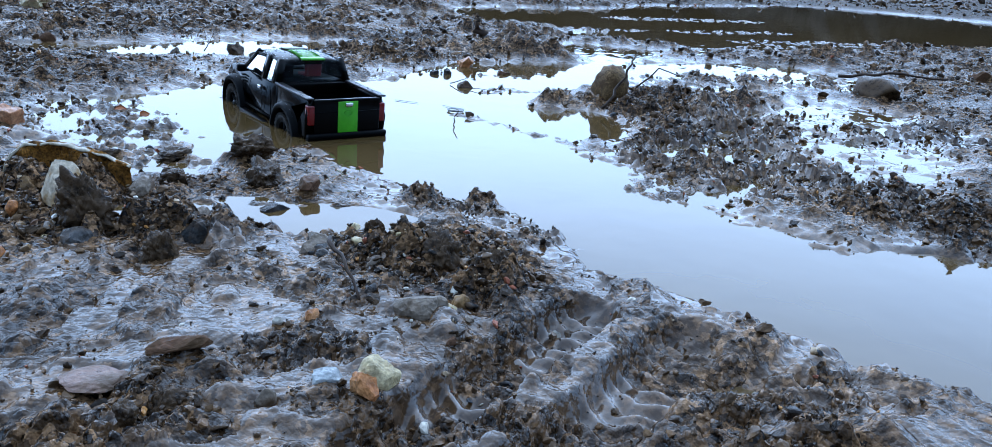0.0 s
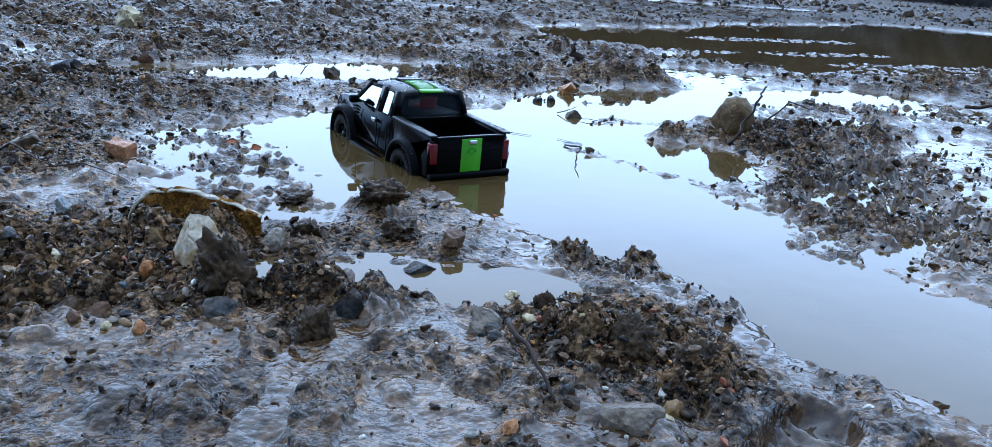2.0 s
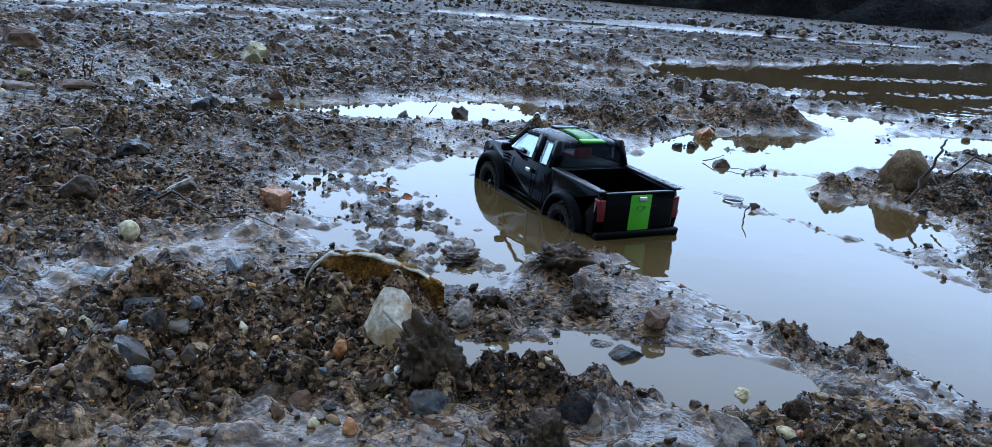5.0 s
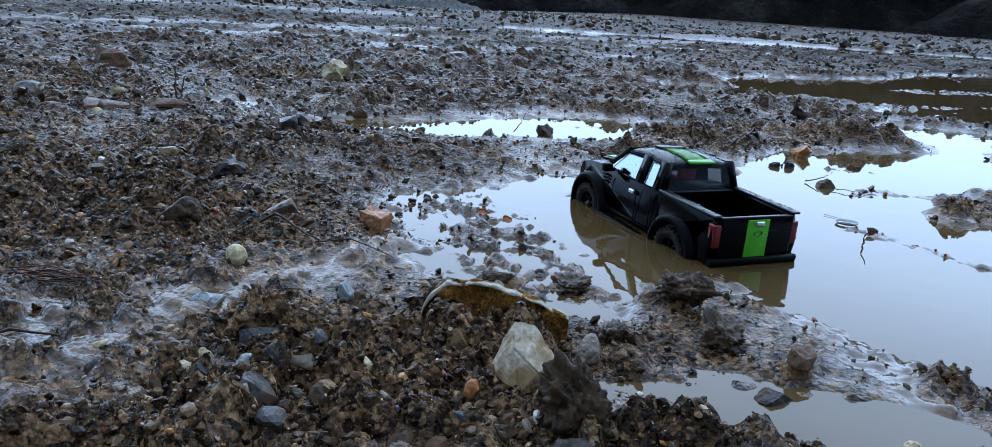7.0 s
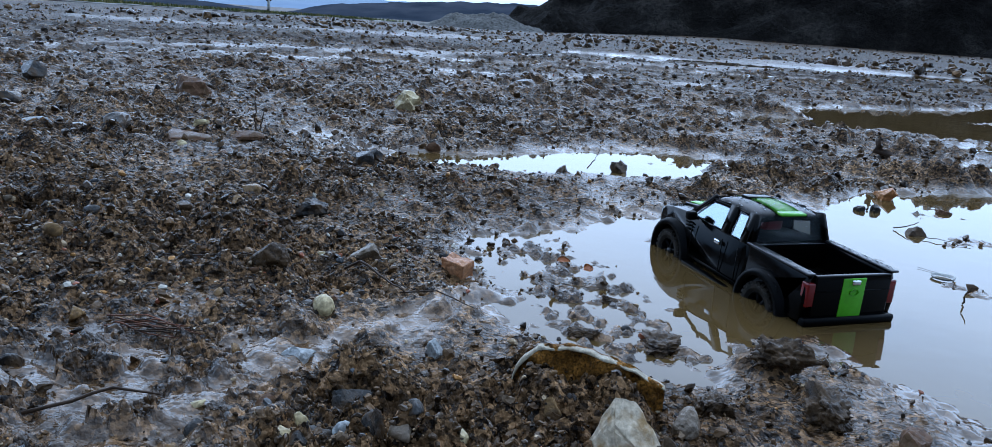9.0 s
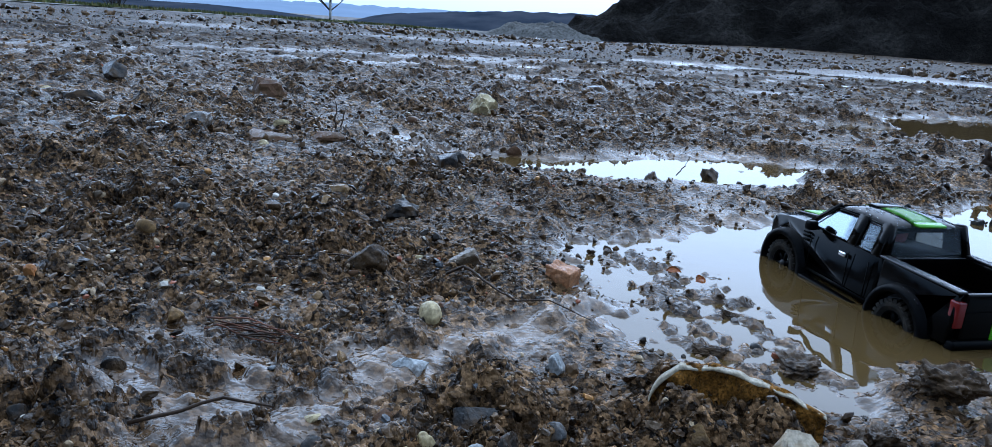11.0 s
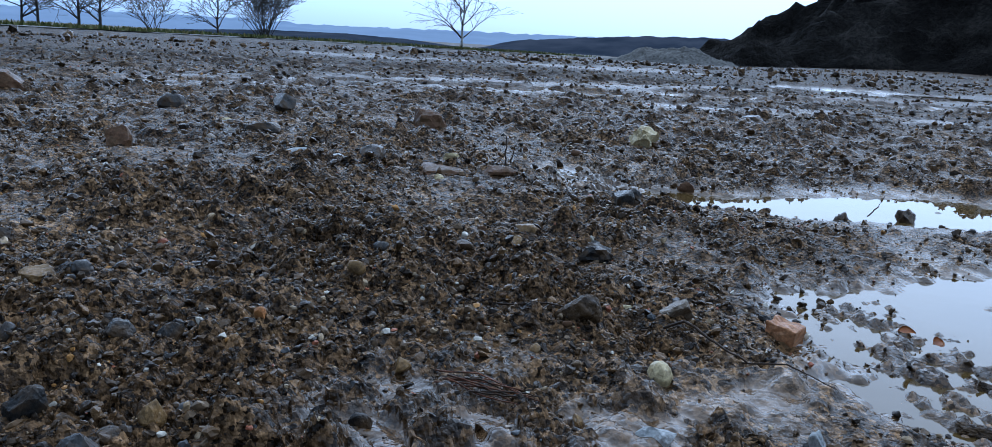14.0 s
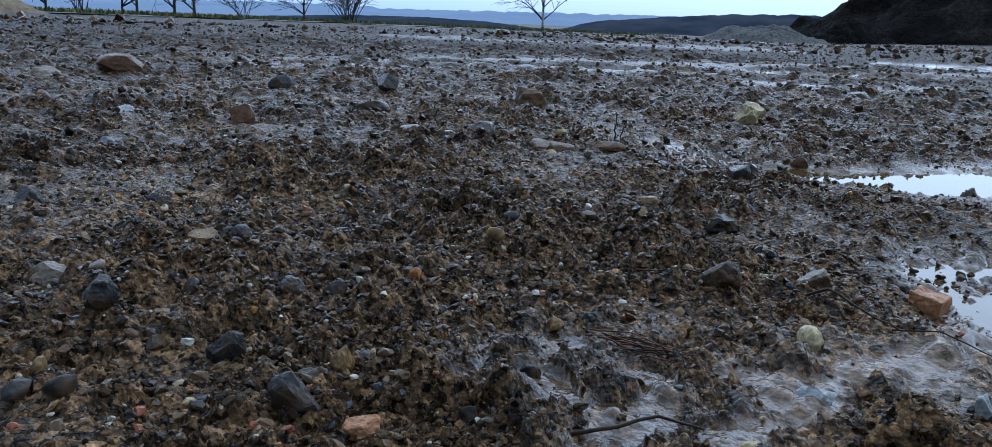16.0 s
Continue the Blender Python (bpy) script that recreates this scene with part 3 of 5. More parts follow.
        z = z * (1 - inside) + inside * (0.003 + 0.0011 * np.sin(along * 800 + 4 * d / w + 2 * perlin_in(x, y, 60, 60, 25, inside))) + 0.0018 * perlin_in(x, y, 130, 130, 15, inside)
    # wide, faint undulation, and the slow fall of the site towards its edge
    z += 0.012 * perlin(x * 1.6, y * 1.6, 16) * step(2.2, 4.5, r) + 0.02 * perlin(x * 0.5, y * 0.5, 17) * step(3, 8, r)
    z += step(2.2, 5, r) * np.clip(0.006 * perlin(x * 9, y * 9, 18), -0.002, 1)
    z -= 0.0150 * np.clip(r - 6.0, 0, 40) * (1 - 0.9 * step(19, 2, np.degrees(np.arctan2(-(x + 0.06), y - 0.12))) * (y > 0))
    z -= 16.0 * step(52, 320, r)
    wet = np.clip(0.85 * step(0.008, 0.0005, z) * np.maximum(awash, step(0.07, 0.0, s)) + 0.72 * slick + awash * 0.6 + 0.42 * trodden * step(0.55, 0.25, rough) * step(3.5, 1.5, r) * step(0.010, 0.004, z), 0, 1)
    wet = np.maximum(wet * (1 - 0.55 * shoal), 0.42 * sheen)
    return z, wet, rough


def height(x, y):
    return float(land(np.array([float(x)]), np.array([float(y)]))[0][0])


# one sheet from the middle of the place to the horizon, finer where the mud lies near
bearing = np.concatenate([np.radians(np.arange(-56, 74, 0.165)), np.radians(np.arange(74, 304, 4.0))])
radius = np.concatenate([np.linspace(0.02, 0.1, 10, endpoint=False), np.geomspace(0.1, 3.6, 700, endpoint=False), np.geomspace(3.6, 60, 95, endpoint=False), np.geomspace(60, 4600, 30)])
RR, AA = np.meshgrid(radius, bearing, indexing="ij")
GX, GY = -0.06 - RR * np.sin(AA), 0.12 + RR * np.cos(AA)
GZ, WET, ROUGH = land(GX.ravel(), GY.ravel())
na, nr = len(bearing), len(radius)
i0 = np.arange(nr - 1)[:, None] * na + np.arange(na)[None]
i1 = np.arange(nr - 1)[:, None] * na + (np.arange(na)[None] + 1) % na
quads = np.stack([i0, i1, i1 + na, i0 + na], -1).reshape(-1, 4)
verts = np.stack([GX.ravel(), GY.ravel(), GZ], -1)
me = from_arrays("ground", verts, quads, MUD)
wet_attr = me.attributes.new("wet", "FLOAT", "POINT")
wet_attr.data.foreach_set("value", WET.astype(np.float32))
# grows with distance; drives the far mud's painted shade, roughness and dulled gloss
farness_attr = me.attributes.new("farness", "FLOAT", "POINT")
farness_attr.data.foreach_set("value", (step(0.7, 3.5, RR.ravel()) * (1 - 0.8 * WET * step(9, 5, RR.ravel()))).astype(np.float32))
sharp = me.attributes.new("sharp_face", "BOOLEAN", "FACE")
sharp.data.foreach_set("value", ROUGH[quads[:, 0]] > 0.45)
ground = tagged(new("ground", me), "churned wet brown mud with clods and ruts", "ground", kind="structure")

bm = bmesh.new()
for q in ((-2.9, 0.25), (2.4, 0.25), (2.4, 4.7), (-2.9, 4.7)):
    bm.verts.new((*q, 0.0))
bm.faces.new(bm.verts)
water = tagged(part("water", bm, WATER), "still brown puddle water that mirrors the sky", "water", kind="structure")
bm = bmesh.new()
bmesh.ops.create_circle(bm, cap_ends=True, segments=40, radius=1.0)
bmesh.ops.transform(bm, matrix=pose(-0.025, 0.435, 0.0062) @ Matrix.Diagonal((0.07, 0.030, 1, 1)), verts=bm.verts)
tagged(part("water_small", bm, WATER), "small shallow brown puddle among stones", "water", kind="structure")


# ---- stones and lumps ----
def stone_mesh(name, w, d, h, seed, mat, facets=9, detail=3, grain=0.12):
    bm = bmesh.new()
    bmesh.ops.create_icosphere(bm, subdivisions=detail, radius=1.0)
    rnd = random.Random(seed)
    planes = []
    for k in range(facets):
        v = Vector((rnd.gauss(0, 1), rnd.gauss(0, 1), rnd.gauss(0, 1))).normalized()
        planes.append((v, rnd.uniform(0.46, 0.84)))
    off = Vector((seed * 3.1, seed * 1.7, seed * 0.9))
    for v in bm.verts:
        p = v.co.copy()
        for nrm, lim in planes:
            over = p.dot(nrm) - lim
            if over > 0:
                p -= nrm * over * 0.97
        p *= 1 + grain * noise.noise(p * 2.2 + off) + grain * 0.5 * noise.noise(p * 6 + off) + grain * 0.3 * noise.noise(p * 15 + off)
        if grain >= 0.3 and detail > 2:  # crumbling mud
            p *= 1 + 0.16 * noise.noise(p * 8 + off) + 0.11 * noise.noise(p * 19 + off)
        v.co = Vector((p.x * w / 1.7, p.y * d / 1.7, p.z * h / 1.5))
    return bm


def stone(label, x, y, w, h, mat, seed, d=None, turn=None, sink=0.38, facets=9, kind="stone", lift=0.0, grain=0.12):
    if len(label.split()) < 4:
        label += " in the mud"
    if y < 0.46:  # trodden deeper into the near mud
        w, h, sink = w * 0.86, h * 0.86, sink + 0.07
    bm = stone_mesh(kind, w, d or w * 0.75, h, seed, mat, facets, 5 if mat is S_MUD and y < 0.6 else 4 if y < 0.6 else 3, grain)
    ob = part(kind, bm, mat, smooth=facets < 7 or mat is S_MUD)
    z = height(x, y)
    ob.matrix_basis = pose(x, y, max(z, -0.003) + h * (0.5 - sink) + lift, rz=(seed * 67) % 360 if turn is None else turn)
    return tagged(ob, label, kind)


# ---- the pick-up truck model ----
def arch(cx, cz, r, a0, a1, n=9):
    return [(cx + r * math.cos(radians(a0 + (a1 - a0) * i / (n - 1))), cz + r * math.sin(radians(a0 + (a1 - a0) * i / (n - 1)))) for i in range(n)]


def pickup():
    t = new("pickup_truck")
    tagged(t, "black toy pick-up truck with lime-green stripes wading in the puddle", "toy truck")
    ax, wz, ww = 0.0485, 0.0137, 0.0295

    def tumble(x, y, z):
        return y * (1 - 0.10 * max(0, z - 0.030) / 0.014 - 0.05 * max(0, 0.022 - z) / 0.008 - (0.12 * max(0, (x - 0.052) / 0.02) ** 2))
    prof = [(0.069, 0.0185), (0.0715, 0.024), (0.0725, 0.032), (0.0712, 0.0375), (0.067, 0.0405), (0.055, 0.0418), (0.036, 0.0432), (0.0, 0.0436), (-0.0288, 0.0436), (-0.0288, 0.0155), (0.0285, 0.0155)]
    prof += arch(ax, wz, 0.0185, 172, 22)
    bm = bmesh.new()
    extrude_profile(bm, prof, -ww, ww, 0.0022, 3, tumble)
    body = part("body", bm, PAINT, t, "glossy black bodywork with rain drops")
    # hood bulge, vents and cowl
    bm = bmesh.new()
    extrude_profile(bm, [(0.066, 0.0405), (0.064, 0.0425), (0.040, 0.0447), (0.037, 0.0432)], -0.013, 0.013, 0.0008)
    part("hood_bulge", bm, PAINT, t)
    bm = bmesh.new()
    extrude_profile(bm, [(0.0665, 0.0415), (0.064, 0.0429), (0.040, 0.0451), (0.0385, 0.0447), (0.064, 0.0423)], -0.0095, 0.0095)
    part("hood_stripe", bm, GREEN, t, "lime-green stripe")
    for s in (-1, 1):
        for k in range(3):
            bm = bmesh.new()
            box(bm, 0.030, 0.0345, s * 0.0285 - 0.001, s * 0.0285 + 0.001, 0.0335 + k * 0.0022, 0.0347 + k * 0.0022, 0.0003)
            part("fender_vent", bm, PLASTIC, t)
        bm = bmesh.new()
        extrude_profile(bm, [(0.030, 0.0175), (-0.029, 0.0175), (-0.029, 0.0190), (0.030, 0.0190)], s * 0.0293 - 0.0003, s * 0.0293 + 0.0003)
        part("door_crease", bm, PLASTIC, t)
        bm = bmesh.new()
        box(bm, -0.027, 0.027, s * 0.0315 - 0.0022, s * 0.0315 + 0.0022, 0.0128, 0.0148, 0.0007)
        part("side_step", bm, PLASTIC, t, "black running board")
        # doors: shut lines as thin recessed strips
        for xx in (0.0265, -0.0065, -0.0225):
            bm = bmesh.new()
            box(bm, xx - 0.0002, xx + 0.0002, s * 0.0292, s * 0.0297, 0.018, 0.039)
            part("door_gap", bm, PLASTIC, t)
        bm = bmesh.new()
        box(bm, -0.0045, 0.0012, s * 0.0293 - 0.0010, s * 0.0293 + 0.0010, 0.0347, 0.0375, 0.0008)
        part("door_handle", bm, CHROME, t, "chrome door handle")
        bm = bmesh.new()
        box(bm, 0.0205, 0.0255, s * 0.0335 - 0.003, s * 0.0335 + 0.003, 0.0425, 0.0478, 0.0013)
        beam(bm, (0.023, s * 0.028, 0.0432), (0.023, s * 0.032, 0.0445), 0.0015, 0.002)
        part("side_mirror", bm, PLASTIC, t, "black wing mirror")
        # flared wheel arches
        for cx in (ax, -ax):
            bm = bmesh.new()
            outer, inner = arch(cx, wz, 0.0222, 195, -15, 15), arch(cx, wz, 0.0178, 195, -15, 15)
            rows = [[], [], [], []]
            for (xo, zo), (xi, zi) in zip(outer, inner):
                rows[0].append(bm.verts.new((xo, s * 0.0270, zo)))
                rows[1].append(bm.verts.new((xo * 0.7 + xi * 0.3, s * 0.0322, zo * 0.75 + zi * 0.25)))
                rows[2].append(bm.verts.new((xi, s * 0.0330, zi)))
                rows[3].append(bm.verts.new((xi, s * 0.0270, zi)))
            for a, b in zip(rows, rows[1:]):
                for i in range(14):
                    bm.faces.new((a[i], a[i + 1], b[i + 1], b[i]))
            bmesh.ops.recalc_face_normals(bm, faces=bm.faces)
            part("fender_flare", bm, PLASTIC, t, "matt black wheel arch flare")
            # inner wheel well
            bm = bmesh.new()
            box(bm, cx - 0.012, cx + 0.012, s * 0.010, s * 0.013, 0.012, 0.030, 0.001)
            part("wheel_well", bm, PLASTIC, t)
    # bed: two sides, front wall, floor, rails
    side = [(-0.0290, 0.0436), (-0.0800, 0.0432), (-0.0812, 0.030), (-0.0800, 0.0185), (-0.0670, 0.0175)] + arch(-ax, wz, 0.0185, 12, 168) + [(-0.0290, 0.0155)]
    for s in (-1, 1):
        bm = bmesh.new()
        y0, y1 = sorted((s * 0.0245, s * ww))
        extrude_profile(bm, side, y0, y1, 0.0012, 2, tumble)
        part("bed_side", bm, PAINT, t)
        bm = bmesh.new()
        box(bm, -0.0815, -0.0285, s * 0.0262 - 0.0025, s * 0.0262 + 0.0025, 0.0434, 0.0448, 0.0006)
        part("bed_rail", bm, WET_CAP, t, "wet black bed rail cap")
        bm = bmesh.new()
        box(bm, -0.0823, -0.0765, s * 0.0243 - 0.0036, s * 0.0243 + 0.0036, 0.0268, 0.0398, 0.0009)
        part("tail_light", bm, RED, t, "red tail light")
        bm = bmesh.new()
        box(bm, 0.0655, 0.0722, s * 0.0212 - 0.0045, s * 0.0212 + 0.0045, 0.0310, 0.0375, 0.0012)
        part("headlight", bm, GLASS, t, "clear headlight")
    bm = bmesh.new()
    box(bm, -0.080, -0.029, -0.025, 0.025, 0.0262, 0.0282)
    part("bed_floor", bm, PLASTIC, t)
    for k in range(9):
        bm = bmesh.new()
        box(bm, -0.079, -0.030, -0.0205 + k * 0.005, -0.0185 + k * 0.005, 0.0282, 0.0288)
        part("bed_rib", bm, PLASTIC, t)
    bm = bmesh.new()
    box(bm, -0.0315, -0.0288, -0.025, 0.025, 0.027, 0.0436, 0.0004)
    part("bed_front_wall", bm, PAINT, t)
    bm = bmesh.new()
    tube(bm, [(-0.045, 0.004, 0.0288), (-0.050, -0.002, 0.0308), (-0.058, -0.006, 0.0312), (-0.066, -0.004, 0.0295), (-0.071, 0.002, 0.0288)], [0.0006] * 5)
    part("cable", bm, CHROME, t, "pale wire lying in the bed")
    bm = bmesh.new()
    box(bm, -0.0826, -0.0795, -0.0237, 0.0237, 0.0205, 0.0436, 0.0007)
    gate = part("tailgate", bm, PAINT, t, "black tailgate with a green stripe")
    bm = bmesh.new()
    box(bm, -0.0830, -0.0822, -0.0072, 0.0072, 0.0210, 0.0420, 0.0003)
    part("tailgate_stripe", bm, GREEN, gate, "lime-green stripe")
    bm = bmesh.new()
    box(bm, -0.0842, -0.0828, -0.0030, 0.0022, 0.0385, 0.0412, 0.0006)
    part("tailgate_handle", bm, CHROME, gate, "chrome tailgate handle")
    bm = bmesh.new()
    lathe(bm, [(0.0001, -0.0006), (0.0016, -0.0006), (0.0020, -0.0003), (0.0020, 0.0006)], 20)
    bmesh.ops.transform(bm, matrix=pose(-0.0832, 0, 0.0345, rz=90) @ Matrix.Diagonal((1.35, 1, 0.8, 1)), verts=bm.verts)
    part("oval_badge", bm, GREEN, gate, "plain oval badge")
    bm = bmesh.new()
    box(bm, -0.0829, -0.0825, -0.0235, 0.0235, 0.0350, 0.0355)
    part("tailgate_crease", bm, PLASTIC, gate)
    bm = bmesh.new()
    extrude_profile(bm, [(-0.0790, 0.0165), (-0.0842, 0.0168), (-0.0850, 0.0200), (-0.0840, 0.0214), (-0.0800, 0.0210)], -0.0285, 0.0285, 0.0009)
    part("rear_bumper", bm, PLASTIC, t, "black step bumper")
    bm = bmesh.new()
    extrude_profile(bm, [(0.066, 0.0160), (0.0745, 0.0175), (0.0755, 0.0235), (0.0735, 0.0255), (0.067, 0.0250)], -0.0262, 0.0262, 0.0014)
    part("front_bumper", bm, PLASTIC, t, "black front bumper")
    bm = bmesh.new()
    box(bm, 0.0705, 0.0735, -0.0165, 0.0165, 0.0265, 0.0385, 0.001)
    grille = part("grille", bm, PLASTIC, t)
    for k in range(4):
        bm = bmesh.new()
        box(bm, 0.0732, 0.0740, -0.015, 0.015, 0.0280 + k * 0.0026, 0.0290 + k * 0.0026, 0.0002)
        part("grille_bar", bm, PLASTIC, grille)
    # cab: roof, pillars, panes
    bm = bmesh.new()
    nx, ny = 12, 12
    grid = {}
    for lay, drop in ((0, 0.0), (1, 0.0022)):
        for i in range(nx + 1):
            for j in range(ny + 1):
                u, v = i / nx, 2 * j / ny - 1
                x = 0.0168 - 0.0428 * u
                edge = max(abs(v) ** 6, abs(2 * u - 1) ** 8)
                z = 0.0612 - 0.0014 * v * v - 0.0016 * edge - 0.0012 * (2 * u - 0.9) ** 2 - drop
                grid[lay, i, j] = bm.verts.new((x - lay * 0.0, v * (0.0236 - 0.0008 * u), z))
    for i in range(nx):
        for j in range(ny):
            bm.faces.new((grid[0, i, j], grid[0, i, j + 1], grid[0, i + 1, j + 1], grid[0, i + 1, j]))
            bm.faces.new((grid[1, i, j], grid[1, i + 1, j], grid[1, i + 1, j + 1], grid[1, i, j + 1]))
    for i in range(nx):
        bm.faces.new((grid[0, i, 0], grid[0, i + 1, 0], grid[1, i + 1, 0], grid[1, i, 0]))
        bm.faces.new((grid[0, i + 1, ny], grid[0, i, ny], grid[1, i, ny], grid[1, i + 1, ny]))
    for j in range(ny):
        bm.faces.new((grid[0, 0, j + 1], grid[0, 0, j], grid[1, 0, j], grid[1, 0, j + 1]))
        bm.faces.new((grid[0, nx, j], grid[0, nx, j + 1], grid[1, nx, j + 1], grid[1, nx, j]))
    bmesh.ops.recalc_face_normals(bm, faces=bm.faces)
    part("roof", bm, PAINT, t, "black roof beaded with rain")
    bm = bmesh.new()
    for x0, x1 in ((0.0155, 0.0115), (0.0035, -0.0255)):
        rows = []
        for i in range(7):
            x = x0 + (x1 - x0) * i / 6
            u = (0.0168 - x) / 0.0428
            z = 0.0616 - 0.0012 * (2 * u - 0.9) ** 2 - 0.0016 * abs(2 * u - 1) ** 8
            rows.append([bm.verts.new((x, y, z - 0.0014 * (y / 0.0236) ** 2)) for y in (-0.0085, -0.004, 0, 0.004, 0.0085)])
        for a, b in zip(rows, rows[1:]):
            for j in range(4):
                bm.faces.new((a[j], a[j + 1], b[j + 1], b[j]))
    r = bmesh.ops.solidify(bm, geom=list(bm.faces), thickness=0.0004)
    part("roof_stripe", bm, GREEN, t, "lime-green stripe")
    bm = bmesh.new()
    extrude_profile(bm, [(-0.0235, 0.0607), (-0.0285, 0.0602), (-0.0285, 0.0590), (-0.0250, 0.0590)], -0.0085, 0.0085, 0.0004)
    part("roof_spoiler", bm, GREEN, t, "small lime-green roof lip")
    bm = bmesh.new()
    box(bm, 0.0040, 0.0110, -0.0085, 0.0085, 0.0604, 0.0618, 0.0004)
    part("sunroof", bm, PAINT, t, "glossy sunroof panel")
    for s in (-1, 1):
        for name, p, q, w, d in (("a_pillar", (0.0345, 0.0262, 0.0432), (0.0150, 0.0220, 0.0595), 0.0028, 0.0025),
                                 ("b_pillar", (-0.0058, 0.0280, 0.0425), (-0.0055, 0.0226, 0.0595), 0.0072, 0.0022),
                                 ("c_pillar", (-0.0245, 0.0276, 0.0425), (-0.0232, 0.0222, 0.0595), 0.0068, 0.0026)):
            bm = bmesh.new()
            beam(bm, (p[0], s * p[1], p[2]), (q[0], s * q[1], q[2]), w, d)
            bmesh.ops.bevel(bm, geom=list(bm.edges), offset=0.0005, segments=2, affect="EDGES")
            part("pillar", bm, PAINT, t)
        for name, pts in (("front_side_window", [(0.0300, 0.0440), (0.0155, 0.0578), (-0.0020, 0.0585), (-0.0022, 0.0432), (0.012, 0.0432)]),
                          ("rear_side_window", [(-0.0092, 0.0432), (-0.0090, 0.0582), (-0.0205, 0.0578), (-0.0212, 0.0432)])):
            bm = bmesh.new()
            for off in (0, 0.0004):
                vs = [bm.verts.new((x, s * (0.0276 - off - 0.0050 * (z - 0.0432) / 0.0155), z)) for x, z in pts]
                bm.faces.new(vs)
            pane = part(name, bm, GLASS, t, "clear side window beaded with rain", smooth=False)
            pane.visible_shadow = False
            bm = bmesh.new()
            for a, b in zip(pts, pts[1:] + pts[:1]):
                beam(bm, (a[0], s * (0.0280 - 0.0050 * (a[1] - 0.0432) / 0.0155), a[1]), (b[0], s * (0.0280 - 0.0050 * (b[1] - 0.0432) / 0.0155), b[1]), 0.0007, 0.0007)
            part("window_trim", bm, PLASTIC, pane)
    for name, b0, t0, hb, ht, label in (("windscreen", (0.0350, 0.0434), (0.0160, 0.0592), 0.0255, 0.0212, "raked clear windscreen"), ("rear_window", (-0.0285, 0.0440), (-0.0255, 0.0588), 0.0245, 0.0210, "clear rear window")):
        bm = bmesh.new()
        for off in (0, 0.0004):
            bm.faces.new([bm.verts.new(p) for p in ((b0[0] - off, -hb, b0[1]), (b0[0] - off, hb, b0[1]), (t0[0] - off, ht, t0[1]), (t0[0] - off, -ht, t0[1]))])
        pane = part(name, bm, GLASS, t, label, smooth=False)
        pane.visible_shadow = False
    bm = bmesh.new()
    for (x0, z0, h0), (x1, z1, h1) in (((-0.0285, 0.0440, 0.0250), (-0.0256, 0.0590, 0.0214)),):
        beam(bm, (x0, -h0, z0), (x1, -h1, z1), 0.003, 0.003)
        beam(bm, (x0, h0, z0), (x1, h1, z1), 0.003, 0.003)
        beam(bm, (x1, -h1, z1), (x1, h1, z1), 0.0022, 0.003)
        beam(bm, (x0, -h0, z0), (x0, h0, z0), 0.0022, 0.003)
    part("rear_window_frame", bm, PAINT, t)
    # cab inside
    bm = bmesh.new()
    box(bm, -0.0275, 0.033, -0.0255, 0.0255, 0.0438, 0.0442)
    part("cab_floor", bm, PLASTIC, t)
    for s in (-1, 1):
        bm = bmesh.new()
        box(bm, -0.012, -0.0085, s * 0.011 - 0.006, s * 0.011 + 0.006, 0.0440, 0.0540, 0.0015)
        box(bm, -0.011, 0.0, s * 0.011 - 0.006, s * 0.011 + 0.006, 0.0440, 0.0462, 0.001)
        part("seat", bm, PLASTIC if s > 0 else RED_SEAT, t, "bucket seat")
    bm = bmesh.new()
    box(bm, 0.0165, 0.030, -0.024, 0.024, 0.0438, 0.0468, 0.0012)
    part("dashboard", bm, PLASTIC, t)
    bm = bmesh.new()
    tube(bm, [(0.013 - 0.001 * math.sin(a), 0.011 + 0.0042 * math.cos(a), 0.0495 + 0.0042 * math.sin(a)) for a in np.linspace(0, 6.28, 19)], [0.0005] * 19, 5)
    part("steering_wheel", bm, PLASTIC, t)
    # running gear
    bm = bmesh.new()
    box(bm, -0.074, 0.066, -0.011, 0.011, 0.0150, 0.0200, 0.001)
    part("chassis", bm, PLASTIC, t)
    for cx in (ax, -ax):
        bm = bmesh.new()
        tube(bm, [(cx, -0.024, wz), (cx, 0.024, wz)], [0.0022, 0.0022], 10)
        box(bm, cx - 0.0045, cx + 0.0045, -0.0035, 0.0055, wz - 0.0042, wz + 0.0042, 0.0012)
        part("axle", bm, PLASTIC, t)
    first = None
    for cx in (ax, -ax):
        for s in (-1, 1):
            bm = bmesh.new()
            lathe(bm, [(0.0085, -0.0052), (0.0105, -0.0062), (0.0122, -0.0062), (0.0131, -0.0050), (0.0133, 0.0), (0.0131, 0.0050), (0.0122, 0.0062), (0.0105, 0.0062), (0.0085, 0.0052), (0.0085, -0.0052)], 40)
            for k in range(26):
                a = 2 * math.pi * k / 26
                for side, sh in ((-1, 0.0), (1, 0.5)):
                    m = Matrix.Rotation(a + sh * 2 * math.pi / 26, 4, "Y") @ Matrix.Translation((0.0131, side * 0.0033, 0))
                    bmesh.ops.create_cube(bm, size=1, matrix=m @ Matrix.Rotation(0.35 * side, 4, "X") @ Matrix.Diagonal((0.0022, 0.0056, 0.0019, 1)))
            bmesh.ops.recalc_face_normals(bm, faces=bm.faces)
            wheel = part("wheel", bm, RUBBER, t, "knobbly mud-caked tyre on a black rim", smooth=False)
            wheel.matrix_basis = pose(cx, s * 0.0258, wz, 0, 17 * (1 + s) + cx * 900, 0)
            bm = bmesh.new()
            lathe(bm, [(0.0086, -0.0050), (0.0086, 0.0050), (0.0080, 0.0052), (0.0076, 0.0030), (0.0074, -0.0030)], 32)
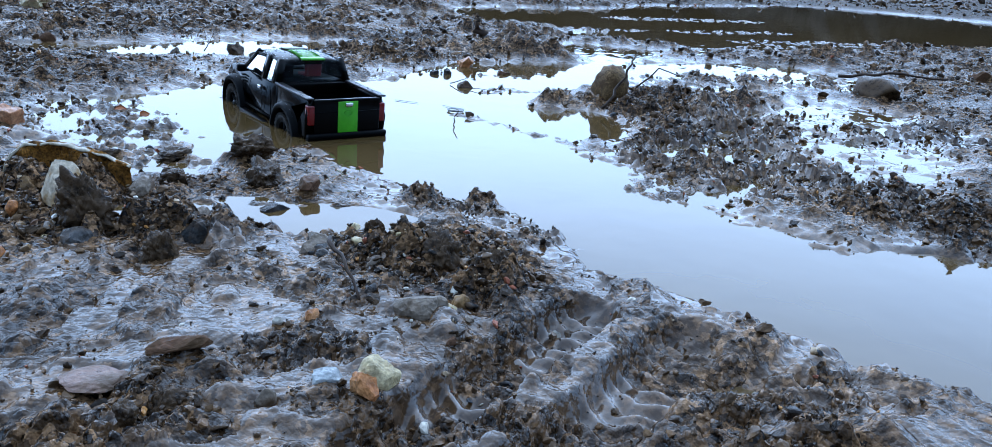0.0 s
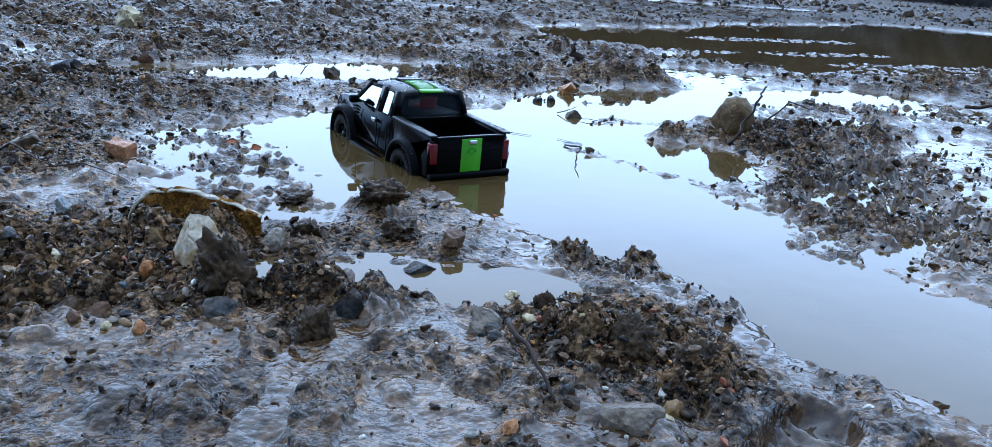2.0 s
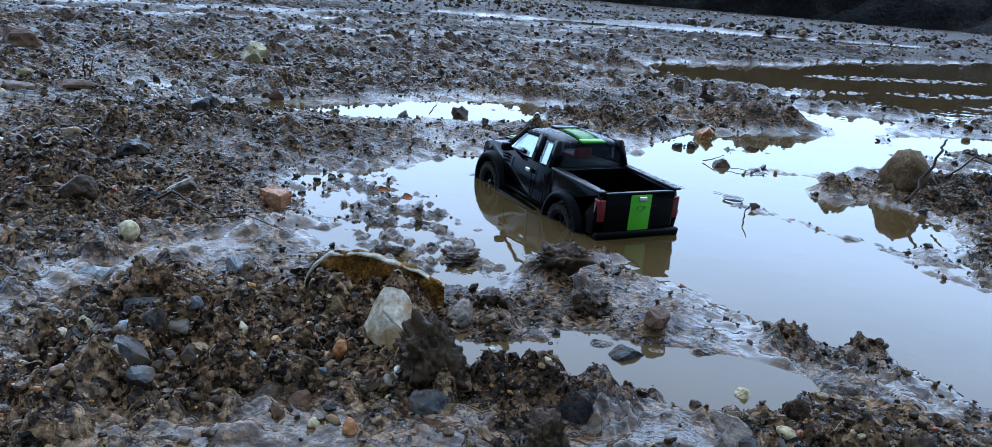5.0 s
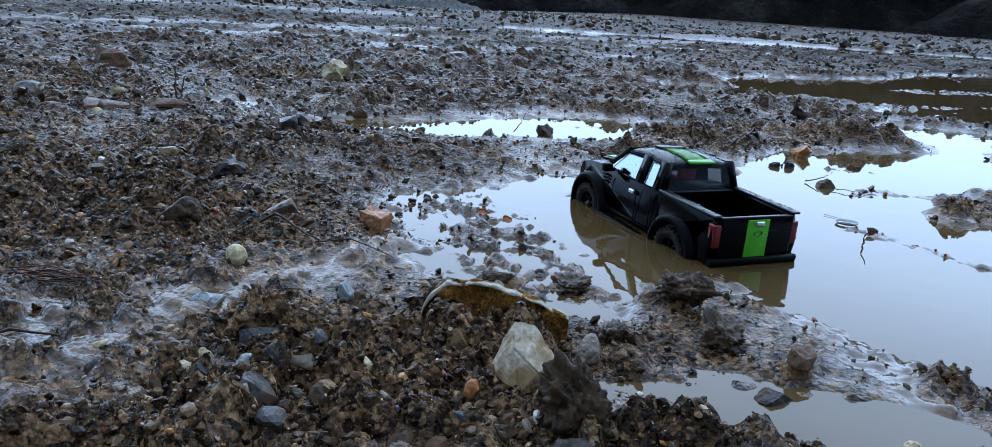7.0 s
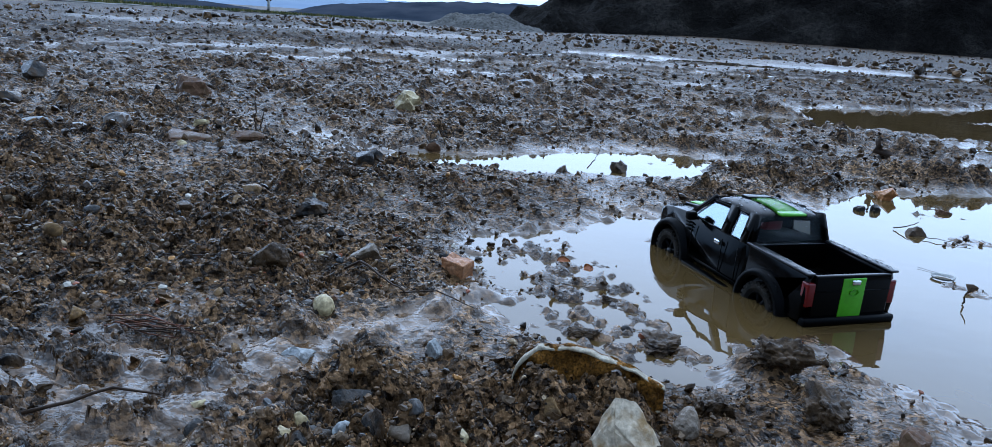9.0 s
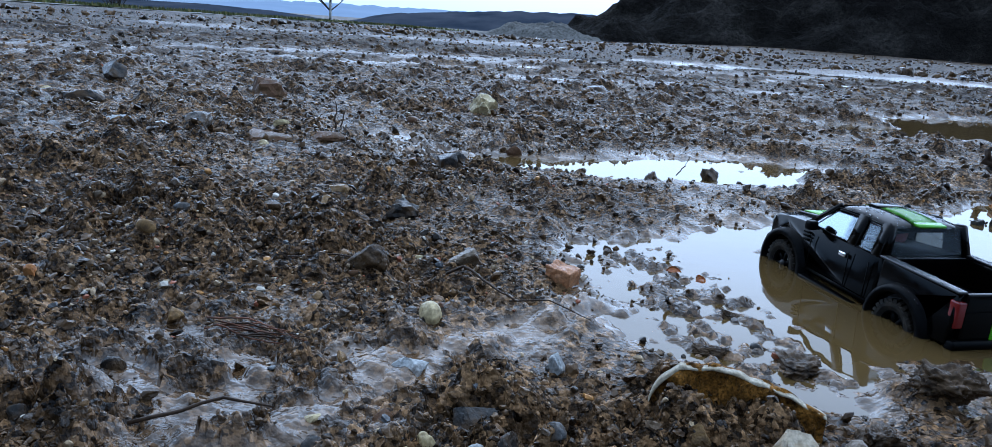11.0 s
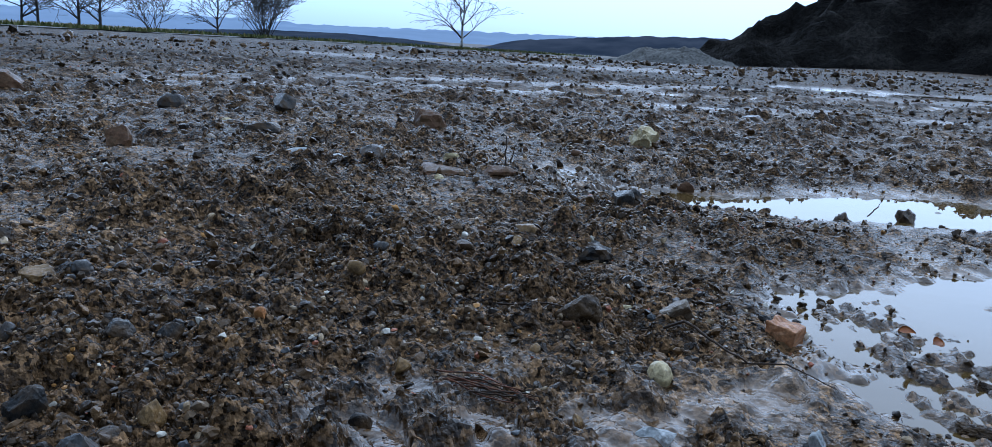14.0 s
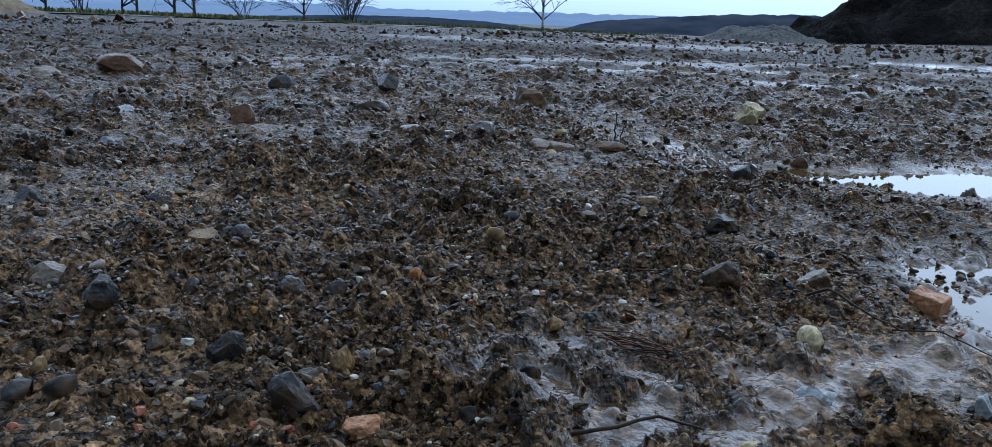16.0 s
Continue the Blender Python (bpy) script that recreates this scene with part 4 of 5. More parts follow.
            for k in range(6):
                m = Matrix.Rotation(2 * math.pi * k / 6, 4, "Y") @ Matrix.Translation((0.0048, s * 0.0030, 0))
                bmesh.ops.create_cube(bm, size=1, matrix=m @ Matrix.Diagonal((0.0064, 0.0016, 0.0022, 1)))
            part("rim", bm, PLASTIC, wheel, "black six-spoke rim")
            bm = bmesh.new()
            tube(bm, [(0, s * 0.001, 0), (0, s * 0.0044, 0), (0, s * 0.0052, 0)], [0.0022, 0.0020, 0.0012], 12)
            part("hub_cap", bm, HUB, wheel, "dull metal hub")
    # rain beads on the upper faces
    rnd = random.Random(5)
    dv, df = [], []
    base = bmesh.new()
    bmesh.ops.create_icosphere(base, subdivisions=1, radius=1.0)
    bv = np.array([v.co for v in base.verts])
    bf = np.array([[v.index for v in f.verts] for f in base.faces])
    base.free()
    for k in range(420):
        pick = rnd.random()
        if pick < 0.34:
            u, v = rnd.random(), rnd.uniform(-0.95, 0.95)
            p = (0.0160 - 0.0415 * u, v * 0.0232, 0.0612 - 0.0014 * v * v - 0.0012 * (2 * u - 0.9) ** 2 - 0.0016 * max(abs(v) ** 6, abs(2 * u - 1) ** 8))
        elif pick < 0.66:
            x, y = rnd.uniform(0.037, 0.066), rnd.uniform(-0.0225, 0.0225)
            p = (x, y, 0.0432 - (x - 0.036) * 0.085 + (0.0012 if abs(y) < 0.012 else 0))
        elif pick < 0.84:
            p = (rnd.uniform(-0.081, -0.029), rnd.choice((-1, 1)) * rnd.uniform(0.0242, 0.0282), 0.0448)
        elif pick < 0.93:
            x, s = rnd.uniform(-0.027, 0.03), rnd.choice((-1, 1))
            p = (x, s * rnd.uniform(0.0262, 0.0272), 0.0434)
        else:
            a, cx, s = radians(rnd.uniform(40, 140)), rnd.choice((ax, -ax)), rnd.choice((-1, 1))
            p = (cx + 0.0215 * math.cos(a), s * 0.0305, wz + 0.0215 * math.sin(a))
        q = rnd.uniform(0.0003, 0.0009) * (1.3 if rnd.random() < 0.15 else 1)
        df.append(bf + len(dv) * len(bv))
        dv.append(bv * (q, q * rnd.uniform(0.8, 1.2), q * 0.55) + p)
    me = from_arrays("rain_drops", np.concatenate(dv), np.concatenate(df), DROP)
    drops = new("rain_drops", me)
    drops.parent = t
    tagged(drops, "beads of rain water", kind="stuff")
    return t


truck = pickup()
truck.matrix_basis = pose(-0.0740, 0.6920, TRUCK_Z) @ pose(0, 0, 0, rz=TRUCK_TURN) @ pose(0, 0, 0, 0, TRUCK_PITCH, 0) @ Matrix.Scale(0.995, 4)


# ---- far things: heaps, road, verge, trees, hills ----
def heap(name, cx, cy, rx, ry, h, turn, mat, label, seed, n=90, rough=0.12, base=-0.4, cap=0.78):
    """A tipped heap: steep uneven flanks on a ragged outline."""
    u = np.linspace(-1.25, 1.25, n)
    U, V = np.meshgrid(u, u, indexing="ij")
    edge = 0.14 * perlin(U * 2.3 + 5, V * 2.3, seed) + 0.06 * perlin(U * 7, V * 7, seed + 1)
    d = np.hypot(U, V) + edge
    z = np.clip(1 - d, 0, None) ** 0.92 * (1 + 0.30 * perlin(U * 2.2, V * 2.2, seed + 2))
    z = np.minimum(z, cap + 0.12 * perlin(U * 3, V * 3, seed + 4)) * h
    z += np.where(d < 1.05, rough * h * (0.5 * perlin(U * 9, V * 9, seed + 3) + 0.35 * perlin(U * 22, V * 22, seed + 5) + 0.2 * perlin(U * 45, V * 45, seed + 6)), 0) * np.clip((1.05 - d) * 4, 0, 1)
    z += np.where(d > 1.0, -0.4, 0)
    c, s_ = math.cos(radians(turn)), math.sin(radians(turn))
    X, Y = cx + U * rx * c - V * ry * s_, cy + U * rx * s_ + V * ry * c
    i = np.arange(n - 1)[:, None] * n + np.arange(n - 1)[None]
    quads = np.stack([i, i + 1, i + n + 1, i + n], -1).reshape(-1, 4)[:, ::-1]
    ob = new(name, from_arrays(name, np.stack([X.ravel(), Y.ravel(), z.ravel() + base], -1), quads, mat))
    return tagged(ob, label, "heap")


def at_bearing(b, r):
    return -0.12 - r * math.sin(radians(b)), 0.2 + r * math.cos(radians(b))


mx, my = at_bearing(-8, 24)
heap("earth_heap", mx, my, 9.6, 5.5, 5.6, 8, SOIL, "large heap of dark bare soil", 61, n=170, base=-0.14, cap=0.37)
mx, my = at_bearing(-33, 26)
heap("earth_heap", mx, my, 11.0, 6.5, 5.4, 25, SOIL, "long dark heap of bare soil", 63, n=120, base=-0.14, cap=0.42)
mx, my = at_bearing(13.6, 19.5)
heap("earth_heap", mx, my, 1.5, 1.3, 0.78, 0, SOIL, "small pointed heap of dark soil beside the large heap", 67, n=60, base=-0.30)
mx, my = at_bearing(18.8, 18.5)
heap("gravel_heap", mx, my, 1.75, 1.2, 0.52, 0, GRIT, "low heap of grey gravel", 71, n=70, base=-0.27)
mx, my = at_bearing(70, 14.5)
heap("sand_heap", mx, my, 1.6, 1.5, 0.62, 0, SAND, "brown sand heap beside the gravel road", 75, n=60, base=-0.20)


def strip(name, points, width, lift, mat, label, category):
    """A band laid along a line over the ground."""
    vs, qs = [], []
    pts = [Vector(p) for p in points]
    dense = []
    for a, b in zip(pts, pts[1:]):
        for k in range(16):
            dense.append(a.lerp(b, k / 16))
    dense.append(pts[-1])
    for i, p in enumerate(dense):
        u = (dense[min(i + 1, len(dense) - 1)] - dense[max(i - 1, 0)]).normalized()
        s = Vector((-u.y, u.x))
        for k in range(7):
            q = p + s * width * (k / 6 - 0.5)
            vs.append((q.x, q.y, lift))
    vs = np.array(vs)
    vs[:, 2] += land(vs[:, 0].copy(), vs[:, 1].copy())[0]
    for i in range(len(dense) - 1):
        for k in range(6):
            a = i * 7 + k
            qs.append((a, a + 7, a + 8, a + 1))
    return tagged(new(name, from_arrays(name, vs, qs, mat)), label, category, kind="structure")


road_line = [at_bearing(95, 17), at_bearing(66, 21), at_bearing(50, 27), at_bearing(36, 35), at_bearing(28, 44)]
strip("road", road_line, 7.0, 0.03, ROAD, "pale grey gravel road along the site", "road")
verge_line = [at_bearing(95, 23), at_bearing(66, 26.5), at_bearing(50, 33), at_bearing(36, 41), at_bearing(26, 50)]
strip("verge", verge_line, 4.0, 0.03, GRASS, "yellow-green grass verge", "verge")
rnd = random.Random(9)
gv, gf = [], []
for k in range(9000):
    u = rnd.random() * (len(verge_line) - 1)
    i = int(u)
    p = Vector(verge_line[i]).lerp(Vector(verge_line[i + 1]), u - i) + Vector((rnd.gauss(0, 1.0), rnd.gauss(0, 1.0)))
    z = -0.0150 * (math.hypot(p.x + 0.06, p.y - 0.12) - 6.0) + 0.02
    a, hgt, w = rnd.random() * 6.28, rnd.uniform(0.05, 0.2), rnd.uniform(0.03, 0.08)
    o = len(gv)
    gv += [(p.x - w * math.cos(a), p.y - w * math.sin(a), z), (p.x + w * math.cos(a), p.y + w * math.sin(a), z), (p.x + rnd.gauss(0, 0.05), p.y + rnd.gauss(0, 0.05), z + hgt)]
    gf.append((o, o + 1, o + 2))
tagged(new("verge_grass", from_arrays("verge_grass", gv, gf, GRASS)), "tufts of pale winter grass", "grass", kind="stuff")


def branch(bm, p, u, length, r, depth, rnd, droop, forks, sides):
    pts, rad = [Vector(p)], [r]
    q, d = Vector(p), Vector(u)
    steps = 5 if depth else 3
    kids = []
    for i in range(steps):
        d = (d + Vector((rnd.gauss(0, 0.12), rnd.gauss(0, 0.12), rnd.gauss(0, 0.08) - droop * (0.25 if depth == 0 else 0.02)))).normalized()
        q = q + d * (length / steps)
        pts.append(q.copy())
        rad.append(max(r * (1 - 0.75 * (i + 1) / steps), 0.007))
        if depth and i >= (1 if depth < 3 else 1):
            for f in range(forks if depth > 1 else 1):
                kids.append((q.copy(), d.copy(), rad[-1]))
    tube(bm, pts, rad, sides)
    for kp, kd, kr in kids:
        side = Vector((rnd.gauss(0, 1), rnd.gauss(0, 1), rnd.gauss(0.35, 0.5))).normalized()
        branch(bm, kp, (kd * 0.75 + side * 0.8).normalized(), length * rnd.uniform(0.42, 0.62), max(kr * 0.7, 0.008), depth - 1, rnd, droop, forks, 3)


def bare_tree(label, b, r, h, trunk_r, seed, mat=BARK, stems=1, droop=0.1, depth=3, spread=0.15, forks=2, bare=0.12):
    rnd = random.Random(seed)
    x, y = at_bearing(b, r)
    t = new("bare_tree" if stems == 1 else "bare_bush")
    t.matrix_basis = pose(x, y, height(x, y) - 0.05)
    tagged(t, label, "tree" if stems == 1 else "bush")
    bm = bmesh.new()
    top = []
    if stems == 1:
        pts = [Vector((rnd.gauss(0, 0.02) * h * i / 8, rnd.gauss(0, 0.02) * h * i / 8, h * 0.9 * i / 8)) for i in range(9)]
        tube(bm, pts, [trunk_r * (1 - 0.85 * i / 8) + 0.008 for i in range(9)], 7)
        part("trunk", bm, mat, t, "slender bare trunk")
        bm = bmesh.new()
        for i in range(max(1, int(bare * 9)), 9):
            for k in range(3):
                a = rnd.random() * 6.28
                branch(bm, pts[i], Vector((math.cos(a), math.sin(a), rnd.uniform(0.5, 1.1))).normalized(), h * (0.40 - 0.026 * i), trunk_r * 0.7 * (1 - i / 10), depth - 1, rnd, droop, forks, 4)
    else:
        for k in range(stems):
            a, tilt = rnd.random() * 6.28, rnd.uniform(0.1, 1.0) * spread * 6
            branch(bm, (rnd.gauss(0, 0.1), rnd.gauss(0, 0.1), 0), Vector((math.cos(a) * tilt, math.sin(a) * tilt, 1)).normalized(), h * rnd.uniform(0.7, 1.0), trunk_r, depth - 1, rnd, droop, forks, 4)
            part("stem", bm, BARK, t)
            bm = bmesh.new()
    if stems == 1:
        part("crown", bm, BARK, t, "fine leafless twigs")
    return t


bare_tree("slender leafless birch with hanging twigs on the verge", 33.2, 43, 5.6, 0.066, 3, BIRCH, droop=0.8, depth=3, forks=2, bare=0.2)
bare_tree("round leafless bush on the verge", 46.4, 36, 2.3, 0.020, 4, stems=30, depth=3, spread=0.13)
bare_tree("thin leafless tree beside the round bush", 49.3, 37, 3.3, 0.039, 5, droop=0.3, depth=3)
bare_tree("low sparse leafless bush on the verge", 53.2, 38, 1.9, 0.018, 6, stems=12, depth=3, spread=0.12)
bare_tree("leafless tree with a spreading crown", 56.2, 36, 3.2, 0.055, 7, depth=3)
bare_tree("dark leafless tree with a bare stem", 57.4, 37.5, 3.7, 0.055, 8, depth=3)
bare_tree("dark leafless tree with a forked crown", 59.6, 37, 3.7, 0.050, 9, depth=3)
bare_tree("slim dark leafless tree on the verge", 60.4, 38, 3.5, 0.044, 13, depth=3)
bare_tree("low leafless bush beside the trees", 62.8, 37, 2.2, 0.02, 10, stems=14, depth=3, spread=0.14)
bare_tree("dark leafless tree with long limbs", 64.6, 38, 3.5, 0.050, 11, depth=3)
bare_tree("young leafless tree on the verge", 67.0, 37, 3.0, 0.033, 12, depth=3)


def ridge(name, r, depth, stops, mat, label, ragged, seed):
    """A long hill: crest heights in degrees above the eye at bearings, falling to the plain on both sides."""
    bs = np.arange(stops[0][0], stops[-1][0], 0.25)
    crest = np.interp(bs, [s[0] for s in stops], [s[1] for s in stops]) + ragged * perlin(bs * 1.1, bs * 0, seed) + ragged * 0.5 * perlin(bs * 3.7, bs * 0, seed + 1)
    vs, qs = [], []
    for b, c in zip(bs, crest):
        for k, (f, dr) in enumerate(((0, -1), (0.55, -0.5), (1, 0), (0.6, 0.6), (0, 1))):
            rr = r + dr * depth
            x, y = at_bearing(b, rr)
            topz = 0.13 + r * math.tan(radians(c))
            vs.append((x, y, -17 + (topz + 17) * f))
    for i in range(len(bs) - 1):
        for k in range(4):
            a = i * 5 + k
            qs.append((a, a + 1, a + 6, a + 5))
    return tagged(new(name, from_arrays(name, vs, qs, mat)), label, "hill", kind="structure")


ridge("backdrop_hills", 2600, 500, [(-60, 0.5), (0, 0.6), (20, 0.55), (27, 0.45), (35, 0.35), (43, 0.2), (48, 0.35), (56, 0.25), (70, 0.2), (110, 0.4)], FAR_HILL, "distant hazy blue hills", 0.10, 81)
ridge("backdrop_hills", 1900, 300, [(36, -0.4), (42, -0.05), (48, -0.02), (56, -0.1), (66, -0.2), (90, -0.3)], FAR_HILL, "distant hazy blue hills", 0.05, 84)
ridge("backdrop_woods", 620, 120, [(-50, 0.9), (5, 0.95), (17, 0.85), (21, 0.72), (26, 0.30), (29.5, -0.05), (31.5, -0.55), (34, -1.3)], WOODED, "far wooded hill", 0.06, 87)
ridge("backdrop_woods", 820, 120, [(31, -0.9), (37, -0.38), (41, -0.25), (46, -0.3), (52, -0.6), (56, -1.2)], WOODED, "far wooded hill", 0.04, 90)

# ---- stones in the mud ----
def brick_chunk(label, x, y, w, d, h, turn, tilt):
    """A broken piece of brick with chipped corners."""
    bm = bmesh.new()
    box(bm, -w / 2, w / 2, -d / 2, d / 2, -h / 2, h / 2, 0.0008, 2)
    bmesh.ops.triangulate(bm, faces=bm.faces)
    bmesh.ops.subdivide_edges(bm, edges=bm.edges, cuts=3, use_grid_fill=True)
    for v in bm.verts:
        p = v.co.copy()
        v.co += v.normal * (0.0007 * noise.noise(p * 260) + 0.0004 * noise.noise(p * 900)) - p * 0.22 * max(0, noise.noise(p * 110 + Vector((3, 1, 7))))
    ob = part("brick_piece", bm, S_RED, smooth=False)
    ob.matrix_basis = pose(x, y, height(x, y) + h * 0.32, tilt, 6, turn)
    return tagged(ob, label, "brick")


brick_chunk("broken red brick chunk lying in the mud", -0.228, 0.590, 0.0155, 0.010, 0.0095, -18, 8)
stone("pale cream stone on the mud", -0.524, 1.184, 0.044, 0.024, S_CREAM, 2, sink=0.35, facets=14, grain=0.35)
stone("brown rock half sunk in the mud", -0.802, 1.101, 0.046, 0.034, S_BROWN, 3, facets=12, grain=0.22)
stone("orange-brown stone standing in the puddle", 0.041, 1.015, 0.026, 0.017, S_ORANGE, 4, sink=0.15, facets=14, grain=0.2)
stone("flat black slate slab", -0.530, 1.780, 0.056, 0.022, S_DARK, 5)
stone("flat tan stone chip", -0.276, 0.578, 0.017, 0.009, S_TAN, 6)
stone("ochre stone in the mud", -0.398, 0.632, 0.0135, 0.012, S_OCHRE, 7)
stone("small ochre stone", -0.409, 0.664, 0.0140, 0.008, S_OCHRE, 8)
stone("jagged dark lump of mud and stone", -0.350, 0.648, 0.025, 0.018, S_DARK, 9, facets=13, grain=0.3)
stone("round pale pebble", -0.256, 0.495, 0.0105, 0.0085, S_CREAM, 10, facets=3)
stone("pale translucent quartz stone sunk in mud", -0.2415, 0.449, 0.019, 0.009, S_WHITE, 11, sink=0.45)
stone("white quartz pebble", -0.1935, 0.474, 0.0088, 0.009, S_WHITE, 12)
stone("flat whitish stone", -0.739, 0.800, 0.036, 0.012, S_WHITE, 13)
stone("small flat whitish stone", -0.700, 0.806, 0.022, 0.010, S_WHITE, 14)
stone("blue-grey flat stone", -0.661, 0.815, 0.033, 0.018, S_BLUE, 15)
stone("flat reddish stone sunk in the mud", -0.590, 0.825, 0.054, 0.010, S_BROWN, 16, d=0.045, sink=0.42)
stone("flat reddish-brown stone with twigs beside it", -0.540, 0.850, 0.030, 0.009, S_BROWN, 17, sink=0.4)
stone("pointed dark grey stone", -0.409, 0.832, 0.0235, 0.020, S_BLUE, 18)
stone("small brown stone", -0.398, 0.968, 0.015, 0.013, S_BROWN, 19)
stone("dark blue-black pebble", -0.2000, 0.393, 0.0125, 0.0125, S_DARK, 22, facets=4)
stone("dark slate stone", -0.185, 0.400, 0.0140, 0.0125, S_DARK, 23)
stone("small cream pebble", -0.210, 0.400, 0.0072, 0.007, S_CREAM, 24, facets=3)
stone("small white pebble", -0.1935, 0.397, 0.0066, 0.007, S_WHITE, 25, facets=3)
stone("small teal-grey pebble", -0.173, 0.404, 0.0085, 0.0055, S_BLUE, 26, facets=3)
stone("blue-grey slab on the gravel", -0.205, 0.425, 0.0170, 0.010, S_BLUE, 27)
stone("wet blue-grey stone on the gravel ridge", -0.178, 0.373, 0.0200, 0.014, S_BLUE, 28)
stone("dark wedge of stone in the bank", -0.086, 0.385, 0.0185, 0.012, S_BLUE, 29, sink=0.62)
stone("wet dark stone at the small puddle", -0.028, 0.448, 0.0160, 0.012, S_DARK, 30)
stone("dark stone beside the small puddle", -0.018, 0.472, 0.0120, 0.009, S_BROWN, 31)
stone("pinkish tan stone", 0.003, 0.388, 0.0180, 0.011, S_TAN, 32)
stone("pale muddy stone in the small puddle", -0.054, 0.426, 0.0140, 0.011, S_TAN, 33)
stone("whitish stone in the small puddle", 0.011, 0.429, 0.0110, 0.010, S_CREAM, 34)
stone("dark angular stone in the bank", -0.044, 0.388, 0.0140, 0.013, S_DARK, 35)
stone("orange pebble on the ridge", -0.1215, 0.404, 0.0060, 0.006, S_ORANGE, 36, facets=4)
stone("orange pebble on the ridge", -0.104, 0.362, 0.0062, 0.006, S_ORANGE, 37, facets=4)
stone("ochre pebble against the big rock", -0.138, 0.444, 0.0080, 0.008, S_OCHRE, 38)
stone("pale angular stone beside the big rock", -0.092, 0.460, 0.0150, 0.009, S_TAN, 39, sink=0.45)
stone("tan sandstone block in the rubble", 0.047, 0.336, 0.0185, 0.012, S_TAN, 40, facets=7)
stone("round white and orange stone", 0.039, 0.289, 0.0135, 0.011, S_CREAM, 41, facets=7)
stone("rust-stained end of a white stone", 0.0365, 0.2840, 0.0105, 0.0095, S_ORANGE, 42, facets=7)
stone("bluish white stone", 0.026, 0.287, 0.0125, 0.007, S_WHITE, 43, facets=8, sink=0.5)
stone("flat orange chip", 0.0135, 0.3235, 0.0068, 0.0035, S_ORANGE, 44)
stone("flat pinkish stone in wet mud", 0.001, 0.398, 0.0155, 0.007, S_TAN, 45)
stone("dark stone in the near mud", -0.013, 0.274, 0.0120, 0.009, S_MUD, 46, sink=0.55, grain=0.25)
stone("dark brown rock at the water", 0.485, 0.965, 0.055, 0.026, S_MUD, 47, grain=0.25)
stone("dark brown rock at the water", 0.735, 1.185, 0.036, 0.024, S_BROWN, 48)
stone("flat reddish slab sunk in wet mud", -0.034, 0.281, 0.0200, 0.0045, S_SLAB, 49, sink=0.42)
stone("black pebble in the near mud", -0.017, 0.262, 0.0080, 0.006, S_MUD, 50, sink=0.5, grain=0.25)
stone("dark lump of mud in the rubble", 0.069, 0.369, 0.0165, 0.016, S_MUD, 51, facets=12, grain=0.3)
stone("dark lump of mud in the rubble", 0.022, 0.408, 0.0155, 0.013, S_MUD, 52, facets=12, grain=0.3)
stone("dark lump of mud in the rubble", 0.050, 0.381, 0.0190, 0.018, S_MUD, 53, facets=12, grain=0.3)
stone("tan pebble in the near mud", 0.012, 0.277, 0.0058, 0.006, S_TAN, 54, facets=4)
stone("ochre pebble in the rubble", 0.060, 0.345, 0.0090, 0.008, S_OCHRE, 55, facets=5)
stone("reddish-brown rock", -0.890, 0.700, 0.035, 0.025, S_BROWN, 56)
stone("dark grey rock", -1.160, 0.975, 0.038, 0.030, S_BLUE, 57)
stone("long tan rock half buried", -1.480, 0.910, 0.095, 0.036, S_BROWN, 58)
stone("dark stone in the gravel", -0.663, 0.388, 0.0220, 0.014, S_DARK, 59)
stone("dark stone in the gravel", -0.620, 0.442, 0.0140, 0.011, S_BLUE, 60)
stone("yellow-tan flat stone", -0.528, 0.409, 0.0200, 0.010, S_OCHRE, 61)
stone("smooth blue-grey pebble", -0.524, 0.427, 0.0145, 0.008, S_BLUE, 62, facets=4)
stone("tan flat stone", -0.523, 0.333, 0.0190, 0.010, S_TAN, 63)
stone("round grey-blue pebble", -0.465, 0.361, 0.0098, 0.009, S_BLUE, 64, facets=4)
stone("dark blue-grey stone", -0.436, 0.386, 0.0140, 0.009, S_BLUE, 65)
stone("dark slate stone in the gravel", -0.425, 0.402, 0.0125, 0.010, S_DARK, 66)
stone("dark stone in the near gravel", -0.465, 0.323, 0.0180, 0.013, S_DARK, 67)
stone("black slate piece", -0.403, 0.333, 0.0130, 0.013, S_DARK, 68)
stone("rough ochre stone", -0.364, 0.349, 0.0120, 0.013, S_OCHRE, 69)
stone("large blue-grey pebble", -0.355, 0.321, 0.0165, 0.015, S_BLUE, 70)
stone("red-brown brick fragment", -0.336, 0.331, 0.0140, 0.008, S_RED, 71)
stone("smooth grey pebble", -0.368, 0.364, 0.0100, 0.007, S_BLUE, 72, facets=4)
stone("angular grey-brown stone", -0.308, 0.529, 0.0190, 0.015, S_MUD, 73)
stone("small ochre pebble", -0.339, 0.439, 0.0090, 0.007, S_OCHRE, 74, facets=5)
stone("small orange pebble", -0.406, 0.431, 0.0066, 0.006, S_ORANGE, 75, facets=5)
stone("small dark stone", -0.318, 0.389, 0.0085, 0.008, S_DARK, 76)
stone("small olive pebble", -0.430, 0.285, 0.0060, 0.006, S_OCHRE, 77, facets=4)
stone("small tan pebble", -0.374, 0.387, 0.0066, 0.005, S_TAN, 78, facets=4)
stone("flat whitish stone", -1.010, 0.640, 0.023, 0.011, S_WHITE, 79)
stone("dark flat stone", -0.824, 0.525, 0.031, 0.015, S_DARK, 80)
stone("black pebble in the near gravel", -0.315, 0.353, 0.0083, 0.009, S_DARK, 81, facets=4)
